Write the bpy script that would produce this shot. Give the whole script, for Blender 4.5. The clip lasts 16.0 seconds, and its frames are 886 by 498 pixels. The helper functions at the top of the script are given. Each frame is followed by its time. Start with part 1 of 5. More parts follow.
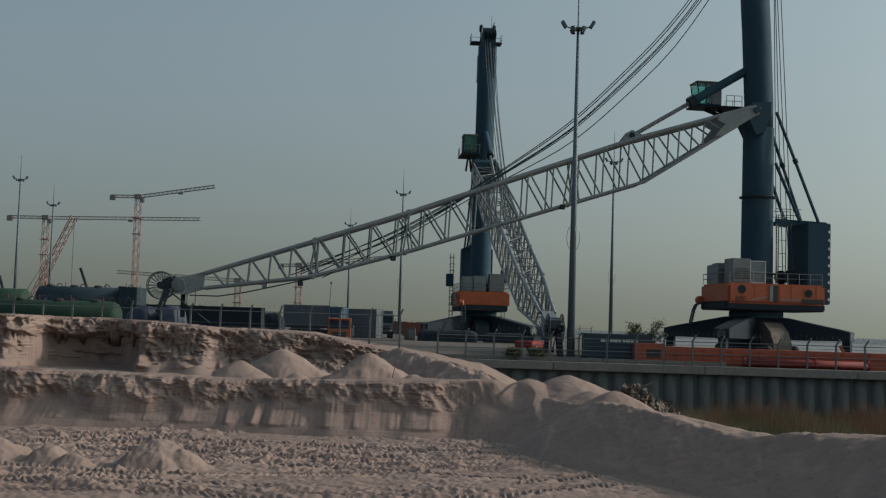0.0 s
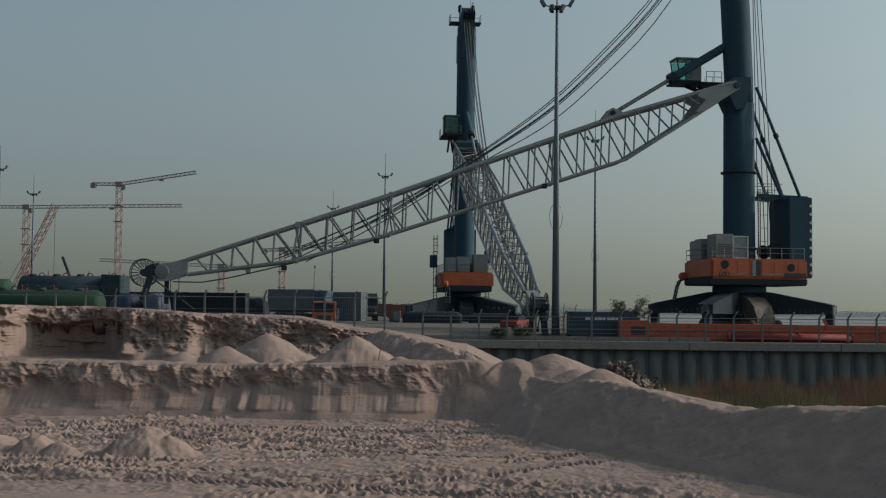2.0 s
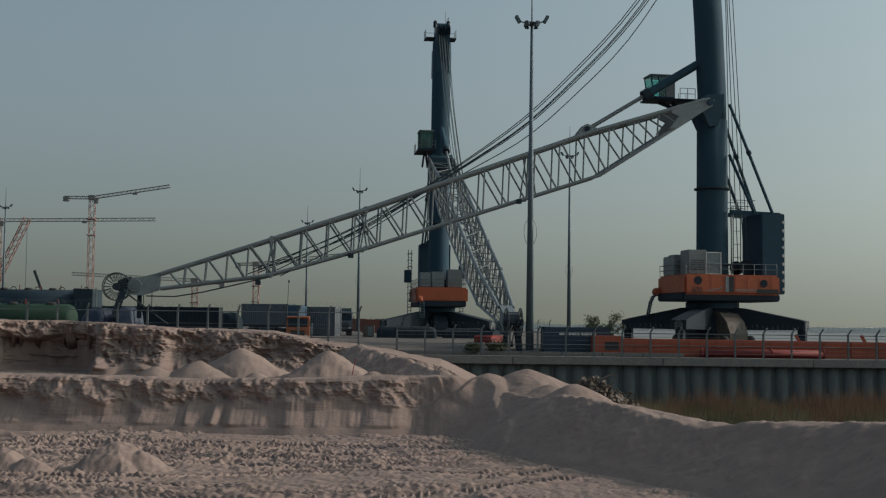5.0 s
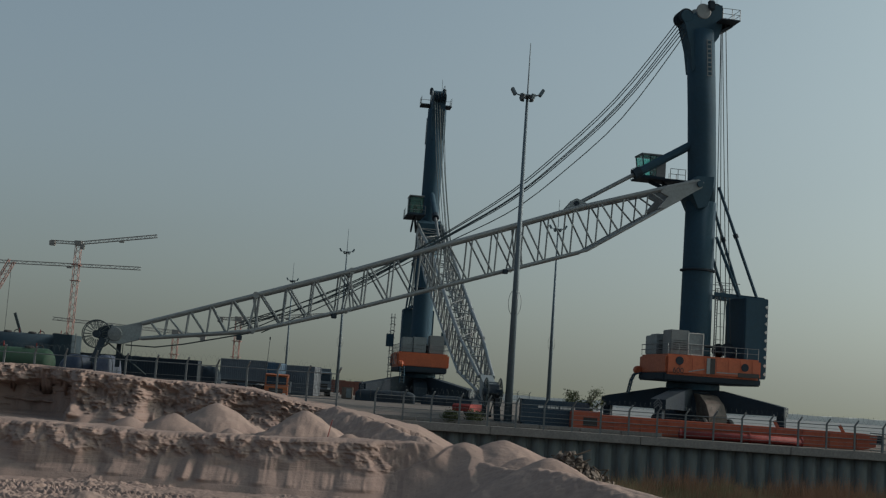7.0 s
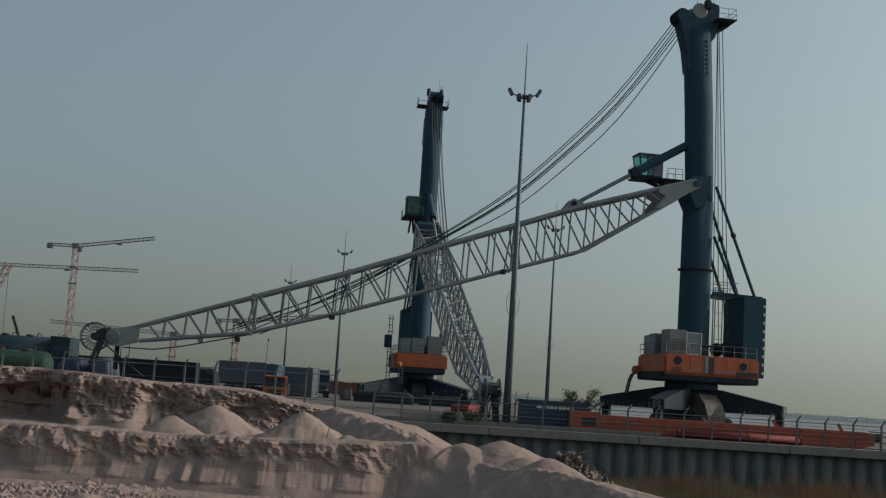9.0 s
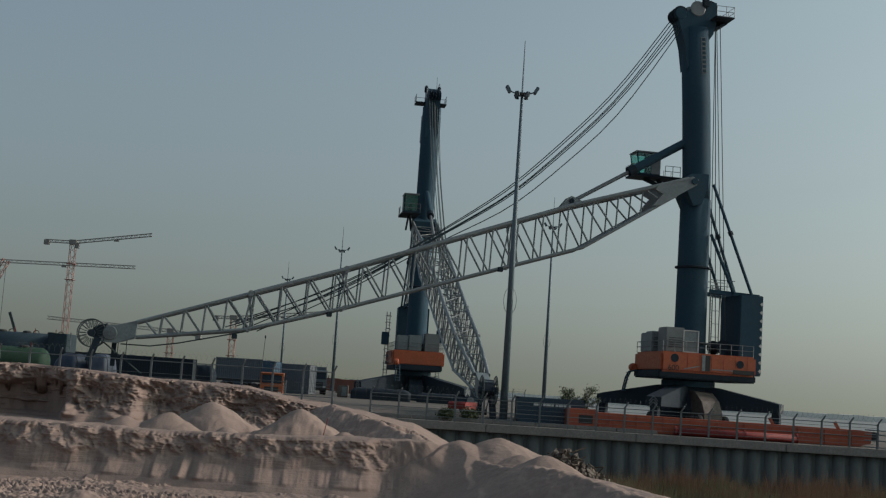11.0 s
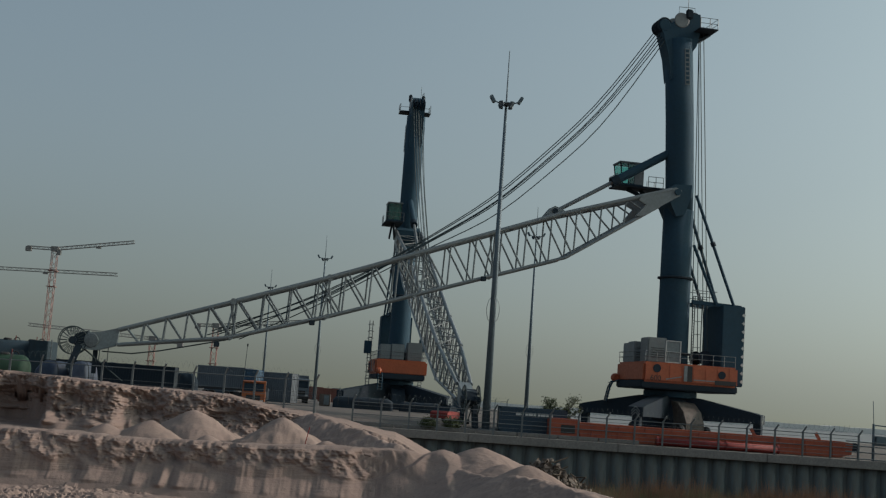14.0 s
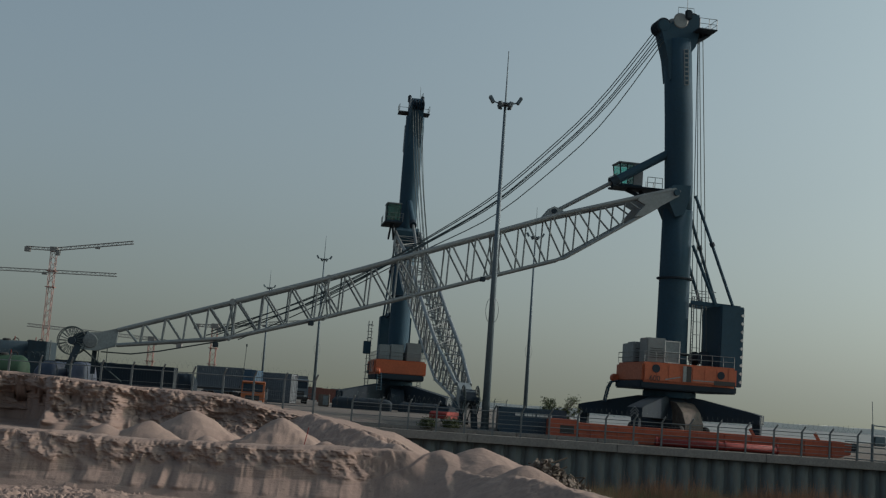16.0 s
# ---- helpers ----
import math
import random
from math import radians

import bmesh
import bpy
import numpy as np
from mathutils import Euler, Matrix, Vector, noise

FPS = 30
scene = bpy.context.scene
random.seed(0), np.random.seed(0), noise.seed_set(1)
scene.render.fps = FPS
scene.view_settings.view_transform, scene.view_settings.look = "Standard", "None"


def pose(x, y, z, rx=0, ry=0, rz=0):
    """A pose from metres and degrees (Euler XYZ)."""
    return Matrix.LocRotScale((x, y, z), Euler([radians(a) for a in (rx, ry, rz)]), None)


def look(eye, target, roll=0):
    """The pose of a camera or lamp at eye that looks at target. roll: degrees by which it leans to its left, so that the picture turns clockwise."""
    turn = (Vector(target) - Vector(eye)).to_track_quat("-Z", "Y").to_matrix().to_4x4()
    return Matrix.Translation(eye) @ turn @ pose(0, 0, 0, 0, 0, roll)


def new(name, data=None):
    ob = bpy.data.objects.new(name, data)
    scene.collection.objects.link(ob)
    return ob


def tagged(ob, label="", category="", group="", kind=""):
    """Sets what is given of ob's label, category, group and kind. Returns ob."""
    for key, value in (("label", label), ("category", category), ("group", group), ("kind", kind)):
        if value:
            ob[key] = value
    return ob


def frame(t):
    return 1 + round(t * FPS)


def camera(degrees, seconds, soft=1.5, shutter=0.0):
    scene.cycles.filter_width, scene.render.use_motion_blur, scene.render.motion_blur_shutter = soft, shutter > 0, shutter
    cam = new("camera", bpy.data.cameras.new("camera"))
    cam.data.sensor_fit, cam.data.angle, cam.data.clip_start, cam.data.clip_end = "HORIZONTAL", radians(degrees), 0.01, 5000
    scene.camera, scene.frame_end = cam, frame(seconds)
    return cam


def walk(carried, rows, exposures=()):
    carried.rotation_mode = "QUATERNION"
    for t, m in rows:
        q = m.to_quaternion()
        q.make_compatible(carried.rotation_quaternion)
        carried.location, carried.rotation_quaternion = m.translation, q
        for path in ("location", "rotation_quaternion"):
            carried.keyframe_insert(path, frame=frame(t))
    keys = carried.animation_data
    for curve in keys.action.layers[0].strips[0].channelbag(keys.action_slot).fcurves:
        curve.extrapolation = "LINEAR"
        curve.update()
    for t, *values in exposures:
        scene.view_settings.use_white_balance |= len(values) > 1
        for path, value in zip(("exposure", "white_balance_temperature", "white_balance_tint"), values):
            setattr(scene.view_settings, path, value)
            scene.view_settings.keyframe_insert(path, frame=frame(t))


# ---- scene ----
cam = camera(39.0, 16.0, soft=1.25)
EYE = 2.55
# seconds, yaw, pitch, roll of a camera held in place
TURNS = [
    (0.0, 2.49, 3.59, 1.73),
    (0.5, 1.52, 3.40, 1.36),
    (1.0, 1.37, 3.42, 1.12),
    (1.5, 1.82, 2.60, 0.50),
    (2.0, 1.71, 2.75, 0.53),
    (2.5, 1.76, 2.39, 0.67),
    (3.0, 2.00, 2.53, 0.77),
    (3.2, 2.12, 2.63, 0.64),
    (5.3, 0.04, 3.90, 1.09),
    (5.5, -1.16, 4.88, 2.38),
    (6.0, -0.17, 6.46, 4.24),
    (6.5, 0.51, 6.98, 4.50),
    (7.0, -0.00, 6.50, 3.91),
    (7.5, -0.32, 6.31, 3.86),
    (8.0, -0.02, 6.63, 3.77),
    (8.5, -0.15, 6.63, 3.50),
    (9.0, -0.10, 6.54, 3.61),
    (9.2, -0.08, 6.62, 3.72),
    (11.5, -0.31, 6.33, 3.65),
    (12.0, -0.46, 6.27, 3.39),
    (12.5, -0.10, 6.44, 3.26),
    (13.0, -0.83, 6.34, 3.56),
    (13.5, -0.89, 6.93, 4.11),
    (14.0, -0.97, 6.89, 4.00),
    (14.5, -1.19, 7.31, 3.97),
    (15.0, -0.72, 7.05, 3.98),
    (15.5, -0.62, 6.81, 4.00),
    (16.0, -1.01, 6.91, 3.99),
]
walk(cam, [(t, pose(0, 0, EYE, 90 + p, 0, y) @ pose(0, 0, 0, 0, 0, r)) for t, y, p, r in TURNS],
     exposures=[(0.0, -0.48, 6250, 6), (16.0, -0.48, 6250, 6)])

# ---- sky and sun ----
SUN_AZ, SUN_EL = 82.0, 25.0          # degrees clockwise from the view's +y
world = bpy.data.worlds.new("world")
scene.world = world
world.use_nodes = True
wn = world.node_tree
sky = wn.nodes.new("ShaderNodeTexSky")
sky.sky_type = "NISHITA"
sky.sun_disc = False
sky.sun_elevation = radians(SUN_EL)
sky.sun_rotation = radians(SUN_AZ)
sky.air_density, sky.dust_density, sky.ozone_density = 1.0, 4.5, 1.0
# the bright dust haze of a coast: a turbid sky with the same sun is added to the clear one
murk = wn.nodes.new("ShaderNodeTexSky")
murk.sky_type = "HOSEK_WILKIE"
murk.turbidity, murk.ground_albedo = 10.0, 0.3
az, el = radians(SUN_AZ), radians(SUN_EL)
to_sun = Vector((math.sin(az) * math.cos(el), math.cos(az) * math.cos(el), math.sin(el)))
murk.sun_direction = to_sun
gain = wn.nodes.new("ShaderNodeMix")
gain.data_type, gain.blend_type = "RGBA", "ADD"
gain.inputs[0].default_value = 1.0
lift = wn.nodes.new("ShaderNodeVectorMath")
lift.operation = "SCALE"
lift.inputs["Scale"].default_value = 42.0
wn.links.new(murk.outputs[0], lift.inputs[0])
wn.links.new(sky.outputs[0], gain.inputs[6])
wn.links.new(lift.outputs[0], gain.inputs[7])
sat = wn.nodes.new("ShaderNodeHueSaturation")
sat.inputs["Saturation"].default_value = 0.68
wn.links.new(gain.outputs[2], sat.inputs["Color"])
haze = wn.nodes.new("ShaderNodeMix")
haze.data_type, haze.blend_type = "RGBA", "MULTIPLY"
haze.inputs[0].default_value = 1.0
haze.inputs[7].default_value = (0.855, 1.0, 1.01, 1)
wn.links.new(sat.outputs[0], haze.inputs[6])
wn.links.new(haze.outputs[2], wn.nodes["Background"].inputs["Color"])
wn.nodes["Background"].inputs["Strength"].default_value = 0.067
sun = new("sun", bpy.data.lights.new("sun", "SUN"))
sun.data.energy, sun.data.angle, sun.data.color = 2.75, radians(2.5), (1.0, 0.805, 0.73)
sun.matrix_world = look(to_sun * 300, (0, 0, 0))


# ---- materials ----
def mix_rgb(nt, fac, a, b):
    m = nt.nodes.new("ShaderNodeMix")
    m.data_type = "RGBA"
    nt.links.new(fac, m.inputs[0])
    for value, slot in ((a, 6), (b, 7)):
        if isinstance(value, tuple):
            m.inputs[slot].default_value = (*value, 1)
        else:
            nt.links.new(value, m.inputs[slot])
    return m.outputs[2]


def ramp(nt, value, lo, hi):
    r = nt.nodes.new("ShaderNodeMapRange")
    nt.links.new(value, r.inputs[0])
    r.inputs[1].default_value, r.inputs[2].default_value = lo, hi
    return r.outputs[0]


def noise_tex(nt, scale, detail=4.0, stretch=(1, 1, 1), space="Object"):
    co = nt.nodes.new("ShaderNodeTexCoord")
    mp = nt.nodes.new("ShaderNodeMapping")
    mp.inputs["Scale"].default_value = stretch
    tx = nt.nodes.new("ShaderNodeTexNoise")
    tx.inputs["Scale"].default_value, tx.inputs["Detail"].default_value = scale, detail
    nt.links.new(co.outputs[space], mp.inputs[0])
    nt.links.new(mp.outputs[0], tx.inputs["Vector"])
    return tx.outputs[0]


def material(name, base, worn=None, rough=0.6, metal=0.0, big=0.6, fine=9.0, bump=0.15, amount=0.5, stretch=(1, 1, 1), vary=0.0, spec=0.5):
    """A surface with stains at a large scale and grain at a fine one."""
    mat = bpy.data.materials.new(name)
    mat.use_nodes = True
    nt = mat.node_tree
    bsdf = nt.nodes["Principled BSDF"]
    worn = worn or tuple(c * 0.7 for c in base)
    a = noise_tex(nt, big, 5.0, stretch)
    b = noise_tex(nt, fine, 4.0, stretch)
    col = mix_rgb(nt, ramp(nt, a, 0.5 - 0.3 * amount, 0.5 + 0.5 / max(amount, 0.1) * 0.35), base, worn)
    col = mix_rgb(nt, ramp(nt, b, 0.35, 0.95), col, tuple(c * 0.82 for c in worn))
    if vary:
        info = nt.nodes.new("ShaderNodeObjectInfo")
        hsv = nt.nodes.new("ShaderNodeHueSaturation")
        nt.links.new(col, hsv.inputs["Color"])
        r = nt.nodes.new("ShaderNodeMapRange")
        nt.links.new(info.outputs["Random"], r.inputs[0])
        r.inputs[3].default_value, r.inputs[4].default_value = 1 - vary, 1 + vary
        nt.links.new(r.outputs[0], hsv.inputs["Value"])
        col = hsv.outputs[0]
    nt.links.new(col, bsdf.inputs["Base Color"])
    rr = nt.nodes.new("ShaderNodeMapRange")
    nt.links.new(b, rr.inputs[0])
    rr.inputs[3].default_value, rr.inputs[4].default_value = max(rough - 0.12, 0.05), min(rough + 0.12, 1)
    nt.links.new(rr.outputs[0], bsdf.inputs["Roughness"])
    bsdf.inputs["Metallic"].default_value = metal
    bsdf.inputs["Specular IOR Level"].default_value = spec
    if bump:
        bp = nt.nodes.new("ShaderNodeBump")
        bp.inputs["Strength"].default_value, bp.inputs["Distance"].default_value = bump, 0.02
        nt.links.new(b, bp.inputs["Height"])
        nt.links.new(bp.outputs[0], bsdf.inputs["Normal"])
    return mat


def sand_material():
    mat = bpy.data.materials.new("sand")
    mat.use_nodes = True
    nt = mat.node_tree
    bsdf = nt.nodes["Principled BSDF"]
    big = noise_tex(nt, 0.12, 6.0)
    mid = noise_tex(nt, 1.6, 8.0)
    grain = noise_tex(nt, 22.0, 6.0)
    col = mix_rgb(nt, ramp(nt, big, 0.35, 0.7), (0.30, 0.223, 0.192), (0.255, 0.187, 0.16))
    col = mix_rgb(nt, ramp(nt, mid, 0.48, 0.85), col, (0.225, 0.17, 0.148))
    col = mix_rgb(nt, ramp(nt, grain, 0.55, 0.95), col, (0.20, 0.153, 0.133))
    speck = noise_tex(nt, 6.5, 3.0)
    col = mix_rgb(nt, ramp(nt, speck, 0.6, 0.8), col, (0.19, 0.145, 0.125))
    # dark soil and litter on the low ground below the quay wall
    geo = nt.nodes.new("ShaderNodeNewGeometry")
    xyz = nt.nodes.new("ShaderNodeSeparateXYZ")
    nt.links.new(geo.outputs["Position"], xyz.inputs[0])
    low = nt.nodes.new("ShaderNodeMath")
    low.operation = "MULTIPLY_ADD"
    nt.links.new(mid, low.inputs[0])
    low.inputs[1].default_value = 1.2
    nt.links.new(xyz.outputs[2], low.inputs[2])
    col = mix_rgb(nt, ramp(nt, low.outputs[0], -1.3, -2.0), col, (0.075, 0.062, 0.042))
    nt.links.new(col, bsdf.inputs["Base Color"])
    bsdf.inputs["Roughness"].default_value = 0.95
    bsdf.inputs["Specular IOR Level"].default_value = 0.15
    bp = nt.nodes.new("ShaderNodeBump")
    bp.inputs["Strength"].default_value, bp.inputs["Distance"].default_value = 0.5, 0.02
    nt.links.new(grain, bp.inputs["Height"])
    bp2 = nt.nodes.new("ShaderNodeBump")
    bp2.inputs["Strength"].default_value, bp2.inputs["Distance"].default_value = 0.3, 0.05
    nt.links.new(speck, bp2.inputs["Height"])
    nt.links.new(bp.outputs[0], bp2.inputs["Normal"])
    nt.links.new(bp2.outputs[0], bsdf.inputs["Normal"])
    return mat


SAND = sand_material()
CONCRETE = material("concrete", (0.24, 0.225, 0.21), (0.16, 0.15, 0.145), 0.85, big=0.5, fine=6, bump=0.3)
PAVING = material("paving", (0.13, 0.108, 0.092), (0.09, 0.076, 0.066), 0.9, big=0.08, fine=2, bump=0.2)
PILE = material("pile_steel", (0.085, 0.115, 0.125), (0.10, 0.095, 0.085), 0.85, 0.0, big=0.7, fine=5, bump=0.3, stretch=(1, 1, 0.2))
NAVY = material("navy_paint", (0.025, 0.060, 0.092), (0.036, 0.066, 0.088), 0.8, big=0.4, fine=4, bump=0.08, spec=0.2)
NAVY_DARK = material("dark_navy_paint", (0.018, 0.030, 0.045), (0.028, 0.036, 0.044), 0.8, big=0.5, fine=4, bump=0.1, spec=0.2)
ORANGE = material("orange_paint", (0.42, 0.10, 0.037), (0.33, 0.08, 0.033), 0.55, big=0.5, fine=4, bump=0.06)
ORANGE_FADED = material("faded_orange_paint", (0.38, 0.08, 0.032), (0.30, 0.07, 0.04), 0.6, big=0.25, fine=3, bump=0.15, stretch=(1, 1, 0.5))
RED = material("red_paint", (0.26, 0.026, 0.022), (0.17, 0.026, 0.022), 0.7, big=0.6, fine=4)
BOOM_GREY = material("boom_grey_paint", (0.215, 0.237, 0.245), (0.165, 0.178, 0.183), 0.45, 0.15, big=0.3, fine=5, bump=0.06)
BOOM_GREY_DULL = material("dull_boom_paint", (0.18, 0.195, 0.20), (0.17, 0.175, 0.18), 0.5, 0.15, big=0.3, fine=5, bump=0.06)
UNIT_GREY = material("unit_grey_paint", (0.20, 0.23, 0.24), (0.14, 0.16, 0.17), 0.5, big=0.8, fine=5)
GALV = material("galvanised_steel", (0.17, 0.19, 0.20), (0.12, 0.13, 0.135), 0.5, 0.5, big=0.8, fine=8, bump=0.05)
POLE = material("pole_steel", (0.11, 0.15, 0.18), (0.09, 0.12, 0.14), 0.6, 0.2, big=0.3, fine=6, bump=0.05)
ROPE = material("wire_rope", (0.045, 0.065, 0.07), (0.06, 0.07, 0.07), 0.6, 0.3, bump=0.05)
BLACK = material("black_rubber", (0.03, 0.03, 0.032), (0.045, 0.042, 0.04), 0.8)
WHITE = material("white_paint", (0.62, 0.62, 0.60), (0.42, 0.41, 0.39), 0.6, fine=6)
CREAM = material("weathered_cream_panel", (0.15, 0.12, 0.10), (0.08, 0.066, 0.056), 0.7, big=0.9, fine=3)
TOWER = material("tower_crane_paint", (0.27, 0.12, 0.10), (0.22, 0.115, 0.10), 0.6, big=0.1, fine=1)
TOWER_GREY = material("tower_crane_grey", (0.21, 0.20, 0.195), (0.17, 0.165, 0.16), 0.6, big=0.1, fine=1)
GREEN_TANK = material("dark_green_tank", (0.02, 0.055, 0.034), (0.028, 0.045, 0.032), 0.7, big=0.4, fine=3, bump=0.1, spec=0.25)
BLUE_TANK = material("dark_blue_tank", (0.02, 0.04, 0.056), (0.03, 0.042, 0.05), 0.65, big=0.4, fine=3, bump=0.1, spec=0.3)
BLUE_BOX = material("blue_container_paint", (0.045, 0.11, 0.19), (0.06, 0.09, 0.12), 0.55, big=0.5, fine=4)
STEEL_BOX = material("grey_blue_container_paint", (0.13, 0.155, 0.18), (0.10, 0.11, 0.125), 0.6, big=0.6, fine=4)
RUST_BOX = material("rust_red_container_paint", (0.20, 0.07, 0.05), (0.14, 0.06, 0.045), 0.6, big=0.6, fine=4)
NAVY_BOX = material("navy_container_paint", (0.018, 0.05, 0.085), (0.03, 0.05, 0.07), 0.5, big=0.6, fine=4)
TARP = material("blue_tarpaulin", (0.03, 0.045, 0.085), (0.04, 0.05, 0.08), 0.6, big=1.5, fine=4, bump=0.4)
TARP_PALE = material("pale_blue_tarpaulin", (0.13, 0.145, 0.20), (0.09, 0.10, 0.15), 0.6, big=1.5, fine=4, bump=0.4)
TRUCK_ORANGE = material("truck_orange_paint", (0.36, 0.10, 0.028), (0.28, 0.08, 0.028), 0.5, big=0.8, fine=4)
DRY_GRASS = material("dry_grass", (0.27, 0.21, 0.12), (0.17, 0.15, 0.08), 0.9, big=0.5, fine=3, bump=0)
GREEN_GRASS = material("green_grass", (0.13, 0.14, 0.07), (0.12, 0.12, 0.06), 0.9, big=0.5, fine=3, bump=0)
RUSSET = material("russet_weeds", (0.29, 0.15, 0.09), (0.20, 0.12, 0.075), 0.9, big=0.5, fine=3, bump=0)
LEAF = material("scrub_leaf", (0.05, 0.075, 0.03), (0.07, 0.075, 0.035), 0.8, big=1, fine=4, bump=0)
BARK = material("bark", (0.10, 0.075, 0.055), (0.06, 0.045, 0.035), 0.9, fine=12)
RUBBLE = material("rubble", (0.17, 0.135, 0.11), (0.09, 0.075, 0.065), 0.95, big=1.2, fine=6, bump=0.5)
GLASS = bpy.data.materials.new("cab_glass")
GLASS.use_nodes = True
gb = GLASS.node_tree.nodes["Principled BSDF"]
gb.inputs["Base Color"].default_value = (0.35, 0.75, 0.68, 1)
gb.inputs["Roughness"].default_value = 0.05
gb.inputs["Transmission Weight"].default_value = 0.9
WATER = bpy.data.materials.new("sea_water")
WATER.use_nodes = True
wb = WATER.node_tree.nodes["Principled BSDF"]
wb.inputs["Base Color"].default_value = (0.17, 0.17, 0.165, 1)
wb.inputs["Roughness"].default_value = 0.6
wbp = WATER.node_tree.nodes.new("ShaderNodeBump")
wbp.inputs["Strength"].default_value, wbp.inputs["Distance"].default_value = 0.3, 0.2
WATER.node_tree.links.new(noise_tex(WATER.node_tree, 0.3, 5.0), wbp.inputs["Height"])
WATER.node_tree.links.new(wbp.outputs[0], wb.inputs["Normal"])


# ---- mesh helpers ----
def part(name, bm, mat, parent=None, label="", smooth=False):
    me = bpy.data.meshes.new(name)
    bm.to_mesh(me)
    bm.free()
    me.materials.append(mat)
    if smooth:
        me.polygons.foreach_set("use_smooth", [True] * len(me.polygons))
    ob = new(name, me)
    ob.parent = parent
    return tagged(ob, label=label) if label else ob


def thing(name, m, label, category, group="", kind=""):
    ob = new(name)
    ob.matrix_world = m
    return tagged(ob, label, category, group, kind)


def block(size, at=(0, 0, 0), turn=(0, 0, 0), bevel=0.0, bm=None):
    bm = bm or bmesh.new()
    made = bmesh.ops.create_cube(bm, size=1.0, matrix=pose(*at, *turn) @ Matrix.Diagonal((*size, 1)))
    if bevel:
        edges = list({e for v in made["verts"] for e in v.link_edges})
        bmesh.ops.bevel(bm, geom=edges, offset=bevel, segments=2, affect="EDGES")
    return bm


def bar(p, q, r, n=6, r2=None, bm=None):
    """A round bar from p to q."""
    bm = bm or bmesh.new()
    p, q = Vector(p), Vector(q)
    d = q - p
    m = Matrix.Translation((p + q) / 2) @ d.to_track_quat("Z", "Y").to_matrix().to_4x4()
    bmesh.ops.create_cone(bm, cap_ends=True, segments=n, radius1=r, radius2=r if r2 is None else r2, depth=d.length, matrix=m)
    return bm


def beam(p, q, w, h, bm=None):
    """A rectangular bar from p to q."""
    bm = bm or bmesh.new()
    p, q = Vector(p), Vector(q)
    d = q - p
    m = Matrix.Translation((p + q) / 2) @ d.to_track_quat("X", "Z").to_matrix().to_4x4()
    bmesh.ops.create_cube(bm, size=1.0, matrix=m @ Matrix.Diagonal((d.length, w, h, 1)))
    return bm


def sweep(points, r, n=6, bm=None):
    """A round rope or bent tube along points."""
    bm = bm or bmesh.new()
    pts = [Vector(p) for p in points]
    rings = []
    for i, p in enumerate(pts):
        d = (pts[min(i + 1, len(pts) - 1)] - pts[max(i - 1, 0)]).normalized()
        q = d.to_track_quat("Z", "Y")
        rings.append([bm.verts.new(p + q @ Vector((r * math.cos(k * math.tau / n), r * math.sin(k * math.tau / n), 0))) for k in range(n)])
    for a, b in zip(rings, rings[1:]):
        for k in range(n):
            bm.faces.new((a[k], a[(k + 1) % n], b[(k + 1) % n], b[k]))
    bm.faces.new(list(reversed(rings[0])))
    bm.faces.new(rings[-1])
    return bm


def prism(outline, depth, m=None, bm=None):
    """An outline in x, z pulled along y by depth, centred."""
    bm = bm or bmesh.new()
    a = [bm.verts.new((x, -depth / 2, z)) for x, z in outline]
    b = [bm.verts.new((x, depth / 2, z)) for x, z in outline]
    made = a + b
    bm.faces.new(a)
    bm.faces.new(list(reversed(b)))
    k = len(outline)
    for i in range(k):
        bm.faces.new((a[(i + 1) % k], a[i], b[i], b[(i + 1) % k]))
    if m:
        bmesh.ops.transform(bm, matrix=m, verts=made)
    bmesh.ops.recalc_face_normals(bm, faces=bm.faces[:])
    return bm


def lathe(profile, n=24, bm=None, m=None):
    """Turns (radius, z) rows about z."""
    bm = bm or bmesh.new()
    rings = [[bm.verts.new((r * math.cos(k * math.tau / n), r * math.sin(k * math.tau / n), z)) for k in range(n)] for r, z in profile]
    for a, b in zip(rings, rings[1:]):
        for k in range(n):
            bm.faces.new((a[k], a[(k + 1) % n], b[(k + 1) % n], b[k]))
    bm.faces.new(list(reversed(rings[0])))
    bm.faces.new(rings[-1])
    if m:
        bmesh.ops.transform(bm, matrix=m, verts=[v for r in rings for v in r])
    return bm


def curve_at(table, s):
    """Linear reading of rows (s, value)."""
    return float(np.interp(s, [a for a, _ in table], [b for _, b in table]))


# ---- ground ----
def lattice_noise(x, y, seed):
    """Smooth value noise in 0..1 on numpy arrays."""
    xi, yi = np.floor(x).astype(np.int64), np.floor(y).astype(np.int64)
    fx, fy = x - xi, y - yi
    fx, fy = fx * fx * (3 - 2 * fx), fy * fy * (3 - 2 * fy)

    def h(a, b):
        k = (a * 374761393 + b * 668265263 + seed * 974634541) & 0xFFFFFFFF
        k = ((k ^ (k >> 13)) * 1274126177) & 0xFFFFFFFF
        return ((k ^ (k >> 16)) & 0xFFFF) / 65535.0
    return (h(xi, yi) * (1 - fx) + h(xi + 1, yi) * fx) * (1 - fy) + (h(xi, yi + 1) * (1 - fx) + h(xi + 1, yi + 1) * fx) * fy


def fbm(x, y, seed, octaves=4, gain=0.5):
    total, amp, top = 0, 1.0, 0
    for k in range(octaves):
        total = total + amp * lattice_noise(x * 2**k + 17.3 * k, y * 2**k - 9.1 * k, seed + k)
        top, amp = top + amp, amp * gain
    return total / top - 0.5


